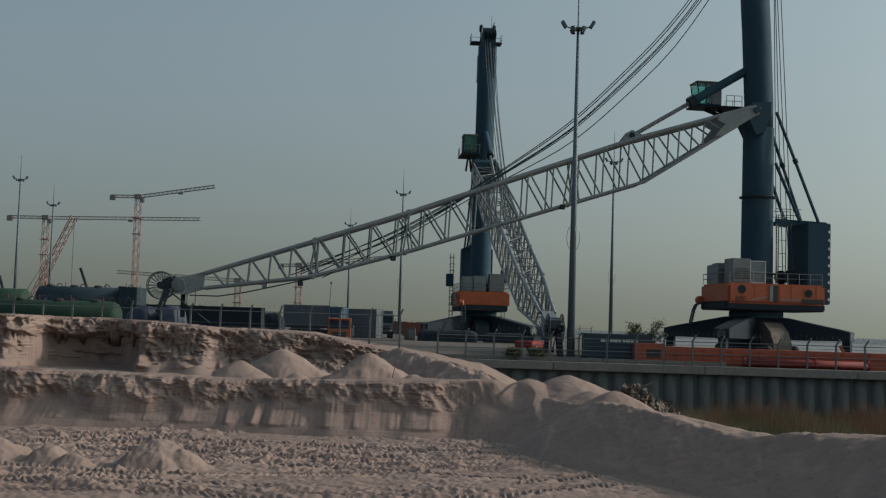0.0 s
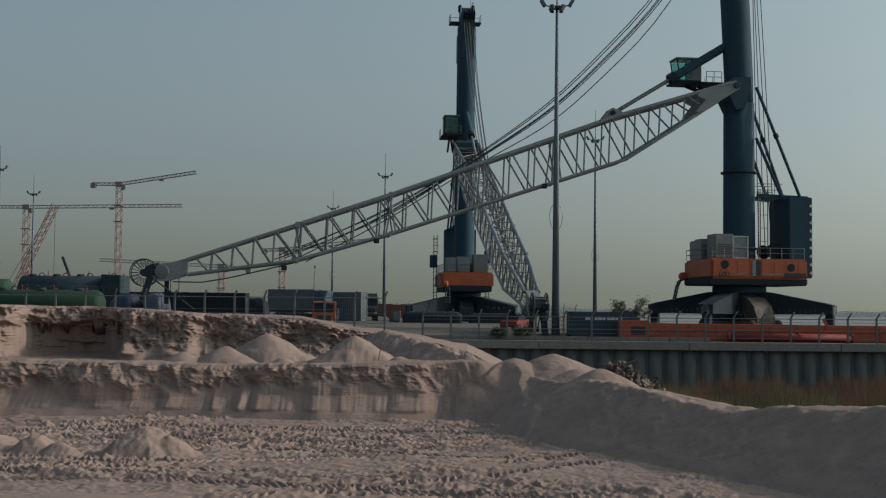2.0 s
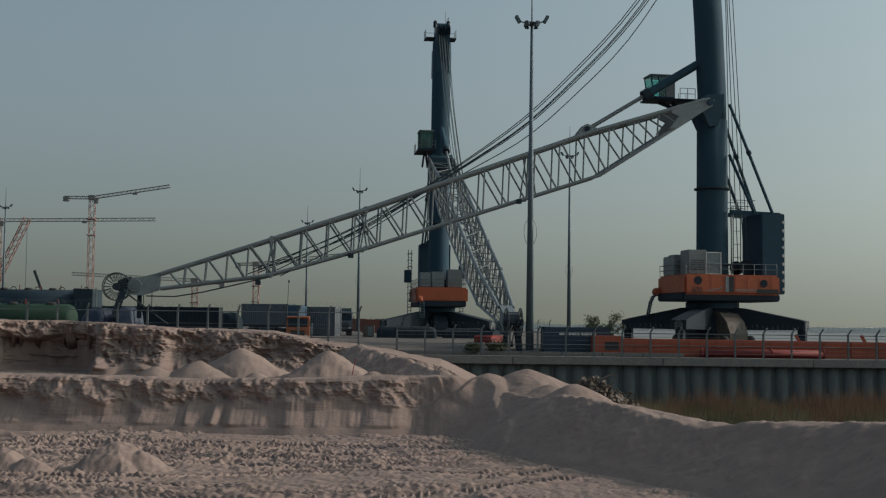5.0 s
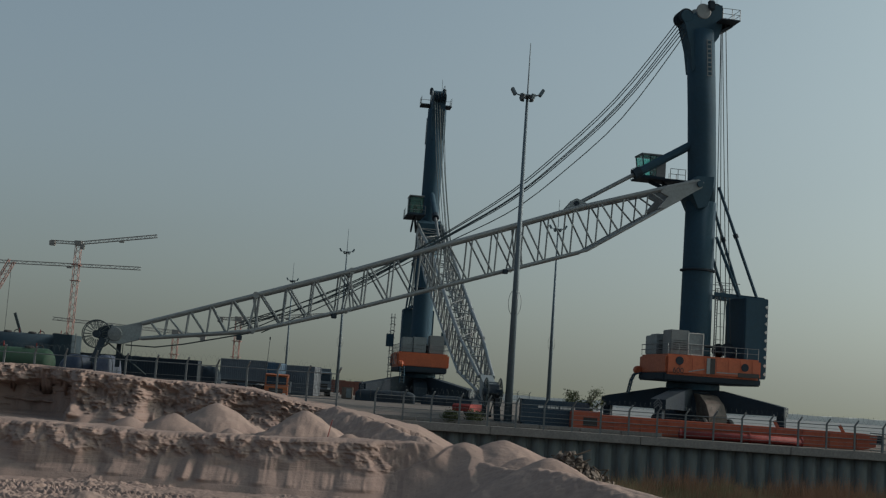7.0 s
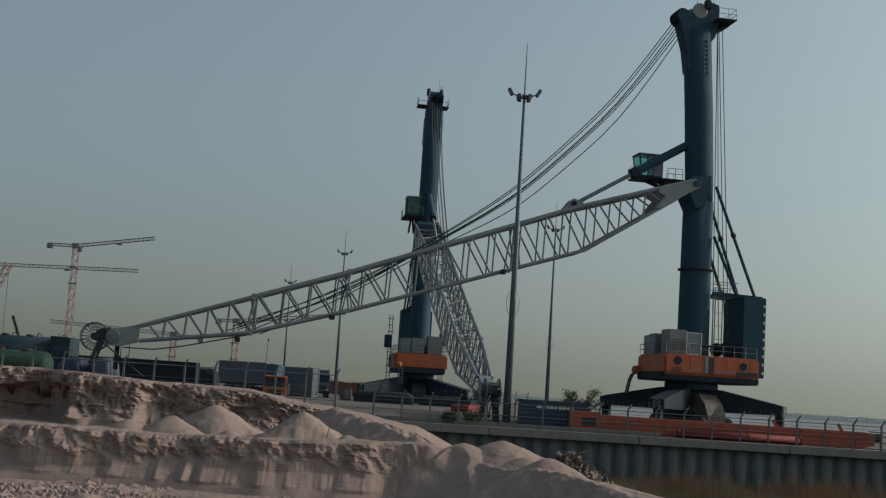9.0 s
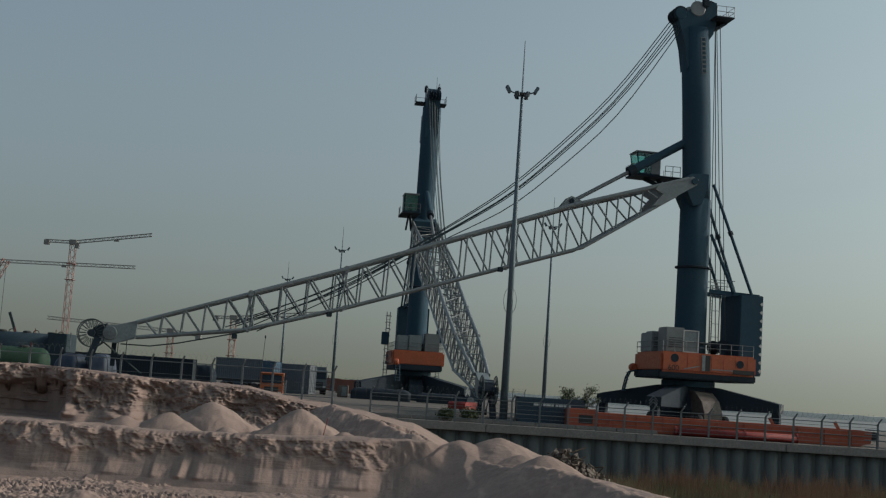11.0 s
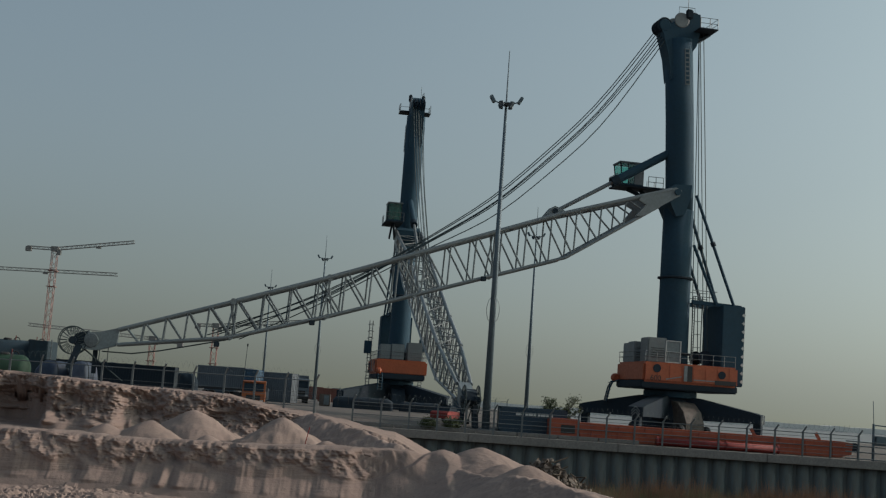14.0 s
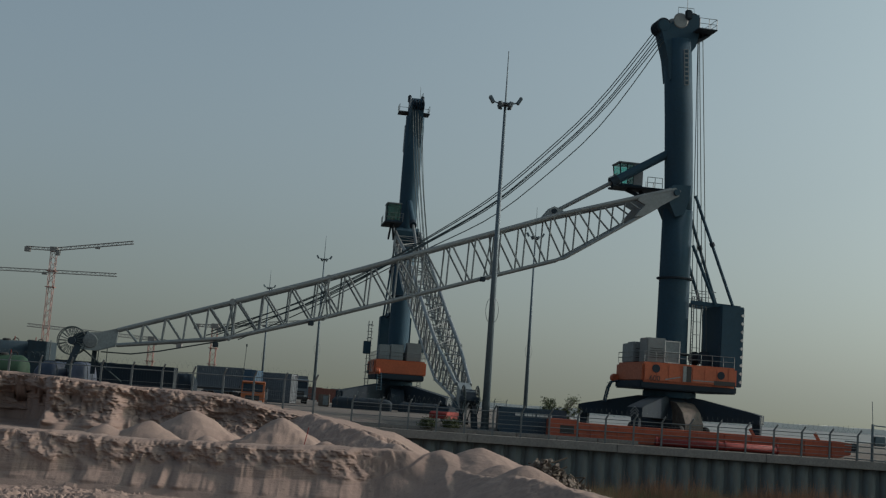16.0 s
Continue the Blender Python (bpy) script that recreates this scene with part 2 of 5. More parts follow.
def step_up(x, a, b):
    t = np.clip((x - a) / (b - a), 0, 1)
    return t * t * (3 - 2 * t)


PIT = [(-60, 50), (-14, 50.2), (-6, 49.6), (-1.9, 50.0), (-0.4, 49.3), (0.7, 47.8), (0.9, 46.6), (0.4, 45.5), (3.0, 40), (5.8, 35), (8.0, 30.5), (9.6, 24), (10.0, 14.8), (-60, 14.8)]
FLOOR_Z = -1.88


def distance_outside(x, y):
    """Distance from the pit's outline, negative inside."""
    best = np.full(x.shape, 1e9)
    inside = np.zeros(x.shape, bool)
    for (ax, ay), (bx, by) in zip(PIT, PIT[1:] + PIT[:1]):
        dx, dy = bx - ax, by - ay
        t = np.clip(((x - ax) * dx + (y - ay) * dy) / (dx * dx + dy * dy), 0, 1)
        best = np.minimum(best, np.hypot(x - ax - t * dx, y - ay - t * dy))
        cross = (ay > y) != (by > y)
        inside ^= cross & (x < (bx - ax) * (y - ay) / (by - ay + 1e-12) + ax)
    return np.where(inside, -best, best)


def cone(x, y, cx, cy, top, slope=0.62, lump=0.25, seed=3):
    r = np.hypot(x - cx, (y - cy)) * (1 + lump * fbm(x * 0.5 + cx, y * 0.5, seed))
    return top - slope * (np.sqrt(r * r + 0.12) - 0.34)


def sand_height(x, y):
    n1 = fbm(x * 0.35, y * 0.35, 1)
    n2 = fbm(x * 1.4, y * 1.4, 5)
    n3 = fbm(x * 5.0, y * 5.0, 9, 3)
    # the back scarp: smooth talus below, broken cut above, rougher to the left
    back = step_up(y, 46.5, 49.0) * (1 - step_up(x, -1.0, 1.0))
    left = 1 - step_up(x, -10, -3)
    raw = distance_outside(x, y)
    lobe = x / 1.9 + 1.6 * fbm(x * 0.3, y * 0, 28, 2)
    fans = 0.55 * (1 - np.abs(2 * (lobe - np.floor(lobe)) - 1)) * (0.5 + fbm(x * 0.4, y * 0, 30, 2)) * 1.6 + 0.5 * fbm(x * 0.25, y * 0, 29, 2)
    d = raw + back * (fans * 0.16 + 0.09 * fbm(x * 3.4, y * 0.5, 27, 4, 0.62)) + n1 * 0.45
    cut = 1.05 + 0.9 * fbm(x * 0.5, y * 0, 31, 3) - 0.25 * left     # where the talus meets the steep cut
    slope0 = 0.80 * np.maximum(d, 0)
    rough0 = np.where(slope0 > cut, cut + (slope0 - cut) * 3.2, slope0)
    broken = fbm(x * 0.6, rough0 * 1.1, 21, 6, 0.62) * 1.0 - np.abs(fbm(x * 1.1 + 0.8 * rough0, rough0 * 2.6, 25, 5, 0.62)) * 1.0 + 0.14
    broken = broken + fbm(x * 3.6, rough0 * 5.0, 35, 3, 0.6) * 0.40
    broken = broken - 1.1 * np.abs(fbm(x * 1.7 + 0.5 * rough0, rough0 * 0.7, 33, 4, 0.6)) + 0.16
    d = d + back * broken * (0.24 + 0.36 * left) * step_up(rough0, cut - 0.25, cut + 0.35)
    talus = 0.80 * np.maximum(d, 0)
    steep = np.where(talus > cut, cut + (talus - cut) * 3.2, talus)
    wall = steep * back + talus * (0.84 + 0.10 * n2) * (1 - back)
    # crest heights along x, by side
    rim_back = np.interp(x, [-30, -20, -11, -6, -1.6, 0.6, 2.0, 3.4], [0.35, 0.28, 0.15, 0.25, 0.36, 0.46, 0.62, 0.55]) - FLOOR_Z
    rim_right = np.interp(y, [14, 20, 30, 34, 35, 37, 38, 40, 43, 46, 48, 50], [0.9, 0.6, 0.3, 0.05, 0.02, -0.30, -0.27, -0.17, -0.08, 0.0, -0.25, -0.2]) - FLOOR_Z
    side = step_up(x + (y - 50) * 0.35, 0.3, 3.2)
    rim = rim_back * (1 - side) + rim_right * side
    near = 1 - step_up(y, 16, 20)
    rim = rim * (1 - near) + (0.95 - FLOOR_Z) * near
    rim = rim + n1 * 0.22 + n2 * 0.10 - 0.15 * np.exp(-((x - 3.3) / 0.7) ** 2 - ((y - 50.5) / 2.2) ** 2)
    k = 0.06
    lim = -k * np.logaddexp(-wall / k, -rim / k)         # soft lesser of wall and crest
    z = FLOOR_Z + np.maximum(lim, 0)
    # beyond the crest the ground falls again
    beyond = np.maximum(d - rim / 0.66 * np.where(back > 0.5, 0.62, 1.0) - 0.9, 0)
    fall_back = np.minimum(beyond * 0.16, 1.35) * step_up(y, 50.5, 54)
    fall_right = np.minimum(beyond * 0.28, 4.1) * step_up(y, 26, 33)
    rightish = step_up(x + 0.06 * (y - 50), 2.2, 6.0)
    z = z - fall_back * (1 - rightish) - fall_right * rightish
    # slumps and clods on the ridge flank
    flank = step_up(d, 0.3, 0.8) * (1 - step_up(d, 3.0, 4.0)) * step_up(x, 2.0, 4.5) * step_up(y, 24, 30)
    z = z + flank * (np.abs(fbm(x * 0.8, y * 0.9, 37, 4, 0.6)) * 0.36 - 0.07 + 0.08 * n3 * step_up(n1, -0.05, 0.12))
    # churned pit floor
    floor_w = 1 - step_up(d, -0.4, 0.25)
    patch = 0.42 + 0.65 * step_up(fbm(x * 0.25, y * 0.3, 39, 2), -0.15, 0.15)
    churn = (fbm(x * 1.1 + 0.5 * y, y * 1.3, 41, 3) * 0.30 - np.abs(fbm(x * 3.2 + 0.9 * y, y * 2.4, 43, 2)) * 0.22
             - np.abs(fbm(x * 7.0 - 2.0 * y, y * 6.0, 47, 2)) * 0.17 + 0.07) * patch * 1.1
    z = z + floor_w * churn
    # wheel tracks with lugs, crossing one another over the floor
    rng = random.Random(12)
    on = floor_w > 0
    fx, fy, fz, fw, fn = x[on], y[on], z[on], floor_w[on], n3[on]
    for k in range(34):
        px, py = rng.uniform(-18, 6), rng.uniform(29, 48)
        turn = radians(rng.uniform(-22, 22) if k % 4 else rng.uniform(30, 70))
        c, sn, wave = math.cos(turn), math.sin(turn), rng.uniform(0, 6)
        s = (fx - px) * c + (fy - py) * sn
        a = (fy - py) * c - (fx - px) * sn + 0.35 * np.sin(s * 0.25 + wave)
        half = rng.uniform(0.24, 0.42)
        aa = np.abs(a)
        inside = (1 - step_up(aa, half - 0.06, half + 0.04)) * fw * (1 - step_up(np.abs(s), 5, 8))
        pitch = rng.uniform(0.19, 0.30)
        lug = np.tanh(2.5 * np.sin((s + (aa if k % 3 else a) * 0.9) * math.tau / pitch))
        fz = fz * (1 - 0.5 * inside) + (FLOOR_Z - 0.02) * 0.5 * inside + inside * (0.055 * lug * (0.6 + 1.6 * (fn + 0.3)))
        fz = fz + 0.045 * np.exp(-((aa - half - 0.12) / 0.1) ** 2) * (1 + 2.5 * fn) * fw * (1 - step_up(np.abs(s), 5, 8))
    z = z.copy()
    z[on] = fz
    # loose mounds on the pit floor
    for cx, cy, top in ((-10.0, 37.6, -1.10), (-9.3, 37.4, -1.38), (-13.3, 37.4, -1.38), (-15.0, 37.6, -1.25), (-12.4, 37.0, -1.55)):
        z = np.maximum(z, cone(x, y, cx, cy, top, 0.85, 1.0, 71) + 0.10 - 0.42 * np.abs(fbm(x * 1.3, y * 1.1, 73, 4, 0.6)) + 0.04 * n3)
    # second pit and the high bank behind it
    bank_top = np.interp(x / np.maximum(y, 1), [-0.45, -0.39, -0.285, -0.216, -0.143, -0.107, -0.085, -0.05, -0.01, 0.03, 0.05],
                         [2.5, 2.56, 2.37, 2.0, 1.86, 1.2, 0.95, 0.5, -0.3, -2.0, -7.0])
    bx = x * 0.35
    foot = 84.0 + 3.0 * fbm(bx, bx * 0, 81, 3)
    hollow = step_up(x, -33.5, -31.5) * (1 - step_up(x + 0.4 * fbm(x * 2, y * 2, 87), -25.4, -24.2)) * 4.6
    dist = y - foot - hollow
    bay = step_up(hollow, 0.6, 3.0)
    foot_w, rise = 1.8 - 1.1 * bay, 2.8 + 4.0 * bay

    def cut_face(q):
        return np.where(q < foot_w, np.maximum(q, 0) * 0.75, foot_w * 0.75 + (q - foot_w) * rise)
    face0 = np.clip(cut_face(dist), 0, 5)
    rough = fbm(x * 0.42, face0 * 1.5, 83, 6, 0.62) * 2.2 - np.abs(fbm(x * 0.8 + 0.6 * face0, face0 * 2.8, 85, 5, 0.62)) * 1.7 + 0.35
    dist = dist + rough * (1 - 0.65 * bay)
    # soft layers make small ledges in the cut
    face = cut_face(dist) - 1.2
    face = face + (0.2 + 0.12 * bay) * np.sin(face * 6.5 + 2 * n1 + 0.25 * x) * step_up(face, 0.1, 0.6)
    bank = np.minimum(face, bank_top + 0.25 * n1 + 0.07 * n2)
    z = np.where(y > 70, np.maximum(z, bank), z)
    for cx, cy, top, seed in ((-12.9, 76, 0.97, 3), (-13.6, 67, 0.44, 4), (-7.4, 74, 0.9, 5), (-9.9, 63, 0.02, 6), (-3.9, 61, 0.22, 7),
                              (-15.8, 66.5, 0.15, 12), (-6.6, 85.5, 1.0, 11)):
        z = np.maximum(z, cone(x, y, cx, cy, top, 0.62, 0.6, seed) + (0.05 if cx < -8 else 0.2) * n2)
    # the ridge's peak with a spur running down to the pit, and the hump behind it
    for cx, cy, top, slope in ((4.45, 46.4, 0.42, 0.58), (1.5, 52.2, 0.52, 0.42), (3.1, 52.6, 0.72, 0.44), (3.9, 50.4, 0.2, 0.5)):
        z = np.maximum(z, np.minimum(cone(x, y, cx, cy, top, slope, 0.5, 14) + 0.08 * n2, FLOOR_Z + 1.15 * wall))
    # a rough ridge runs from the bank's end toward the pit
    t = np.clip(((x + 6.4) * 6.6 - (y - 84.5) * 14.0) / (6.6 ** 2 + 14.0 ** 2), 0, 1)
    off = np.hypot(x + 6.4 - 6.6 * t, y - 84.5 + 14.0 * t)
    z = np.maximum(z, 1.0 - 1.35 * t ** 1.3 - 0.62 * np.sqrt(off * off + 0.05) + 0.14 + 0.35 * n2 - 0.3 * np.abs(n1))
    sx, sy, ex, ey = 4.45, 46.3, 0.55, 45.0
    t = np.clip(((x - sx) * (ex - sx) + (y - sy) * (ey - sy)) / ((ex - sx) ** 2 + (ey - sy) ** 2), 0, 1)
    off = np.hypot(x - sx - t * (ex - sx), y - sy - t * (ey - sy))
    z = np.maximum(z, 0.36 - 2.3 * t - 0.72 * np.sqrt(off * off + 0.02) + 0.10 + 0.08 * n2)
    z = z + 0.05 * n2 * step_up(y, 52, 54) + 0.02 * n3
    # under the yard and the quay deck the ground passes below
    z = np.where(x < -5, z, np.minimum(z, np.where(y > 100, -4.2 + 0.2 * n2, 9)))
    return np.where(y < 10.9 + 0.8 * fbm(x * 0.3, y * 0, 51, 3), 0.95 + 0.10 * n1 + 0.03 * n2 + 0.01 * n3 - 0.02 * np.abs(y - 9), z)


def spaced(*runs):
    out = []
    for a, b, s in runs:
        out += list(np.arange(a, b, s))
    return np.array(out + [runs[-1][1]])


def sheet(name, xs, ys, height, mat):
    gx, gy = np.meshgrid(xs, ys)
    gz = height(gx, gy)
    co = np.stack([gx, gy, gz], -1).reshape(-1, 3)
    nx, ny = len(xs), len(ys)
    i = (np.arange(ny - 1)[:, None] * nx + np.arange(nx - 1)[None, :]).ravel()
    quads = np.stack([i, i + 1, i + nx + 1, i + nx], -1)
    me = bpy.data.meshes.new(name)
    me.vertices.add(len(co))
    me.vertices.foreach_set("co", co.ravel())
    me.loops.add(quads.size)
    me.loops.foreach_set("vertex_index", quads.ravel().astype(np.int32))
    me.polygons.add(len(quads))
    me.polygons.foreach_set("loop_start", np.arange(0, quads.size, 4, dtype=np.int32))
    me.polygons.foreach_set("use_smooth", np.ones(len(quads), bool))
    me.update(calc_edges=True)
    me.materials.append(mat)
    return new(name, me)


xs = spaced((-420, -70, 25.0), (-70, -40, 2.0), (-40, -22, 0.22), (-22, -16, 0.10), (-16, 8, 0.04), (8, 14, 0.08), (14, 22, 0.2), (22, 60, 0.7), (60, 420, 25))
ys = spaced((-300, -40, 20), (-40, 4, 2.0), (4, 28, 0.14), (28, 47, 0.06), (47, 52.4, 0.035), (52.4, 84, 0.18), (84, 94, 0.09), (94, 103.6, 0.3))
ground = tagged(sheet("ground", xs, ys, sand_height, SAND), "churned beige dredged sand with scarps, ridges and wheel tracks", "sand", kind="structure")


def scarp(name, x0, x1, step, y0, y1, z0, rows, broken, fine, bay, seed, label):
    """A cut face of damp sand: fans below, a broken and partly undercut wall above, its crown laid back on the ground."""
    gx = np.arange(x0, x1, step)
    gy = np.arange(y0, y1, 0.02)
    field = np.maximum.accumulate(sand_height(*np.meshgrid(gx, gy)), axis=0)
    crest = field.max(axis=0) - 0.12
    blur = np.ones(9) / 9
    crest = np.convolve(np.pad(crest, 4, "edge"), blur, "valid")
    t = np.linspace(0, 1, rows)
    co = []
    for f in t:
        h = z0 + (crest - z0) * f
        y = gy[np.argmax(field >= np.minimum(h, field.max(axis=0) - 0.02)[None], axis=0)]
        y = np.convolve(np.pad(y, 4, "edge"), blur, "valid")
        cut = 0.42 + 0.9 * fbm(gx * 0.35, gx * 0, seed, 3)
        wall = step_up(f + 0 * gx, cut - 0.10, cut + 0.10)
        lobe = gx / 1.5 + 2.4 * fbm(gx * 0.35, gx * 0, seed + 1, 3) + 0.35 * fbm(gx * 1.5, h, seed + 10, 3)
        fan = (1 - np.abs(2 * (lobe - np.floor(lobe)) - 1)) * np.clip(1.5 - 2 * f, 0, 1)
        rib = -np.abs(fbm(gx * 1.15 + 0.5 * h, h * 0.9, seed + 2, 5, 0.6)) * 2.0 + 0.3
        lump = fbm(gx * 0.55, h * 1.1, seed + 3, 5, 0.6) * 1.5
        chip = -np.abs(fbm(gx * 3.1 - 0.6 * h, h * 3.4, seed + 4, 4, 0.6))
        layer = fbm(gx * 0.32, h * 2.6, seed + 6, 4, 0.65)
        thread = -np.abs(fbm(gx * 5.5, h * 0.6, seed + 5, 3, 0.6))
        out = wall * (broken * (1.5 * rib + 0.9 * lump) + fine * 1.6 * chip + broken * 0.4 * layer) + (1 - wall) * (fine * 0.8 * thread + broken * 0.75 * fan * (0.5 + 1.6 * fbm(gx * 0.4, gx * 0, seed + 7, 2)))
        if bay:
            edge = 1.2 * fbm(gx * 0, h * 0.9, seed + 9, 4)
            inside = step_up(gx + edge, -34.5, -31.0) * (1 - step_up(gx + edge, -26.4, -23.2))
            lip = step_up(f + 0.25 * fbm(gx * 0.5, gx * 0, seed + 8, 4), 0.62, 0.74)
            out = out * (1 - 0.45 * inside * (1 - lip)) + inside * (0.9 * lip - 0.35 * (1 - lip) + 1.6 * layer * (1 - lip))
        end = np.minimum(step_up(gx, x0, x0 + 1.5), 1 - step_up(gx, x1 - 3.0, x1))
        low_end = step_up(f + 0 * gx, 0.0, 0.12)
        co.append(np.stack([gx + 0.25 * wall * broken * chip, y - (0.22 + out * low_end) * end + 0.5 * (1 - end), h], -1))
    co.insert(0, co[0] + np.array([0.0, -0.5, -0.6]))        # the foot runs into the ground
    top = co[-1][:, 1]
    for back in (0.25, 0.6, 1.1, 1.8, 2.8):
        y = top + back
        z = sand_height(gx[None], y[None])[0]
        share = min(back / 1.8, 1.0)
        co.append(np.stack([gx, y, np.maximum(crest, z) * (1 - share) + z * share + 0.04 - 0.2 * (back > 2)], -1))
    co = np.array(co)
    ny, nx = co.shape[:2]
    i = (np.arange(ny - 1)[:, None] * nx + np.arange(nx - 1)[None, :]).ravel()
    quads = np.stack([i, i + 1, i + nx + 1, i + nx], -1)
    me = bpy.data.meshes.new(name)
    me.from_pydata(co.reshape(-1, 3).tolist(), [], quads.tolist())
    me.polygons.foreach_set("use_smooth", np.ones(len(quads), bool))
    me.materials.append(SAND)
    return tagged(new(name, me), label, "sand", kind="structure")


scarp("ground_scarp", -24.0, 0.4, 0.05, 48.9, 53.0, FLOOR_Z + 0.22, 90, 0.42, 0.16, False, 301, "broken beige sand scarp with slumped fans at its foot")
scarp("ground_bank", -40.0, -5.5, 0.08, 80.0, 97.0, -0.9, 80, 0.85, 0.22, True, 331, "high layered sand bank with a dark undercut bay")


def yard_height(x, y):
    """The yard stands higher on the land side than at the quay's edge."""
    base = step_up(y, 106.5, 113) * 0.6 + step_up(y, 118, 155) * 0.35
    land = (1 - step_up(x, -9, -4.6)) * (0.45 + 0.5 * (1 - step_up(x, -27, -23)))
    return np.maximum(base, land) + 0.02 * fbm(x * 0.3, y * 0.3, 91)


yard = tagged(sheet("ground_yard", spaced((-900, -80, 40), (-80, 100, 1.5), (100, 130, 5)), spaced((104.3, 152, 1.2)), yard_height, PAVING),
              "dusty pale concrete yard of the quay", "paving", kind="structure")
left_yard = tagged(sheet("ground_yard_edge", spaced((-900, -70, 40), (-70, -5.6, 1.0)), spaced((93.6, 104.3, 0.9)),
                         yard_height, PAVING), "sandy paved strip inside the yard fence", "paving", kind="structure")
far_yard = tagged(sheet("ground_yard_far", spaced((-900, -80, 40), (-80, 26, 2.0)), spaced((152, 240, 2.5), (240, 700, 20)), yard_height, PAVING),
                 "dusty pale concrete yard running back between containers", "paving", kind="structure")
bm = bmesh.new()
bmesh.ops.create_grid(bm, x_segments=1, y_segments=1, size=4500, matrix=pose(0, 0, -6.6))
water = tagged(part("water", bm, WATER), "calm hazy grey sea reaching the horizon", "sea", kind="structure")


# ---- harbour cranes ----
TOP_CHORD = [(1.09, 24.34), (13.02, 20.69), (34.65, 12.78), (51.34, 7.15), (53.27, 6.57), (55.65, 5.93)]
LOW_CHORD = [(1.09, 23.54), (11.98, 16.58), (34.65, 9.13), (43.62, 6.5), (51.34, 5.42), (53.27, 5.21), (55.65, 4.84)]


def harbour_crane(m, leg_turn, drop, label, boom_mat, leg_top_mat, reach=1.0):
    """Base at the origin on the deck; the boom points along +x, drop metres lower at its tip than the tables say."""
    crane = thing("harbour_crane", m, label, "crane", "mobile harbour cranes on the quay")
    # chassis: hub, four outriggers and their pads
    part("chassis_hub", lathe([(2.5, 0.6), (2.6, 1.6), (2.4, 2.6), (2.1, 3.3), (2.1, 3.75)], 28), NAVY_DARK, crane)
    for k in range(4):
        t = Matrix.Rotation(radians(leg_turn + 90 * k), 4, "Z") @ Matrix.Diagonal((reach, 1, 1, 1))
        bm = prism([(1.0, 4.0), (3.0, 3.85), (8.5, 2.8), (9.3, 2.6), (9.3, 1.75), (8.2, 1.75), (3.0, 1.7), (1.0, 1.2)], 1.5, t)
        leg = part("outrigger", bm, NAVY_DARK, crane)
        bm = block((0.75, 0.75, 1.7), (8.85, 0, 1.0), bevel=0.05)
        bmesh.ops.transform(bm, matrix=t, verts=bm.verts[:])
        part("jack", bm, NAVY_DARK, leg)
        bm = block((2.0, 2.4, 0.24), (8.85, 0, 0.12), bevel=0.05)
        bmesh.ops.transform(bm, matrix=t, verts=bm.verts[:])
        part("pad", bm, GALV, leg)
        for s in (-1, 1):
            for i in range(3):
                bm = block((0.03, 0.10, 0.6), (9.32, s * 0.22, 2.15 + 0.26 * (i - 1)), (s * 42, 0, 0))
                bmesh.ops.transform(bm, matrix=t @ Matrix.Diagonal((1, 1, 1, 1)), verts=bm.verts[:])
                part("warning_stripe", bm, GALV, leg)
    # wheel sets beside curved blocks that stand in for the outriggers' dusty tops
    for k in range(2):
        t = Matrix.Rotation(radians(leg_turn - 38 + 180 * k), 4, "Z")
        guard = prism([(1.6, 3.5), (2.9, 3.3), (4.0, 2.5), (4.6, 1.4), (4.6, 0.55), (1.6, 0.55)], 2.0, t)
        part("leg_top_block", guard, leg_top_mat, crane)
        for s in (-1.45, 1.45):
            for x in (3.0, 4.3):
                bm = lathe([(0.2, -0.2), (0.55, -0.2), (0.6, 0), (0.55, 0.2), (0.2, 0.2)], 18, m=t @ pose(x, s, 0.6, 90))
                part("wheel", bm, BLACK, crane)
    part("slewing_ring", lathe([(2.3, 3.7), (2.6, 3.8), (2.6, 4.35), (2.3, 4.55)], 30), NAVY, crane)
    # machine house
    part("house_frame", block((9.9, 7.2, 0.75), (-0.55, 0, 4.85), bevel=0.12), NAVY_DARK, crane)
    house = part("machine_house", block((9.7, 7.7, 1.95), (-0.55, 0, 6.05), bevel=0.22), ORANGE, crane, "orange painted machine house")
    for s in (-1, 1):
        y = s * 3.862
        part("vent", lathe([(0.4, -0.03), (0.4, 0.03)], 22, m=pose(2.95, y, 6.42, 90)), NAVY_DARK, house)
        part("vent", lathe([(0.38, -0.03), (0.38, 0.03)], 22, m=pose(-3.7, y, 6.2, 90)), NAVY_DARK, house)
        # the open doorway's dark gap, its shade put on as a black plate
        part("door", block((0.5, 0.05, 1.5), (-0.4, y, 6.1)), BLACK, house)
        part("door_leaf", block((0.34, 0.05, 1.5), (0.04, y + s * 0.03, 6.1)), BOOM_GREY, house)
        part("stripe", block((2.2, 0.03, 0.1), (-1.9, y, 5.55)), BOOM_GREY, house)
        part("stripe", block((1.6, 0.03, 0.1), (1.2, y, 5.6), (0, 12, 0)), BOOM_GREY, house)
        part("maker_sign", block((2.2, 0.05, 0.42), (-4.1, y + s * 0.006, 5.45)), BLACK, house, "dark lettering bar")
        for k in range(8):
            part("seam", block((0.04, 0.03, 1.7), (-4.8 + k * 1.22 + 0.33, y, 6.05)), ORANGE_FADED, house)
    txt = bpy.data.curves.new("number_sign", "FONT")
    txt.body, txt.size, txt.extrude, txt.align_x = "600", 0.75, 0.01, "CENTER"
    sign = new("number_sign", txt)
    sign.data.materials.append(BLACK)
    sign.parent = house
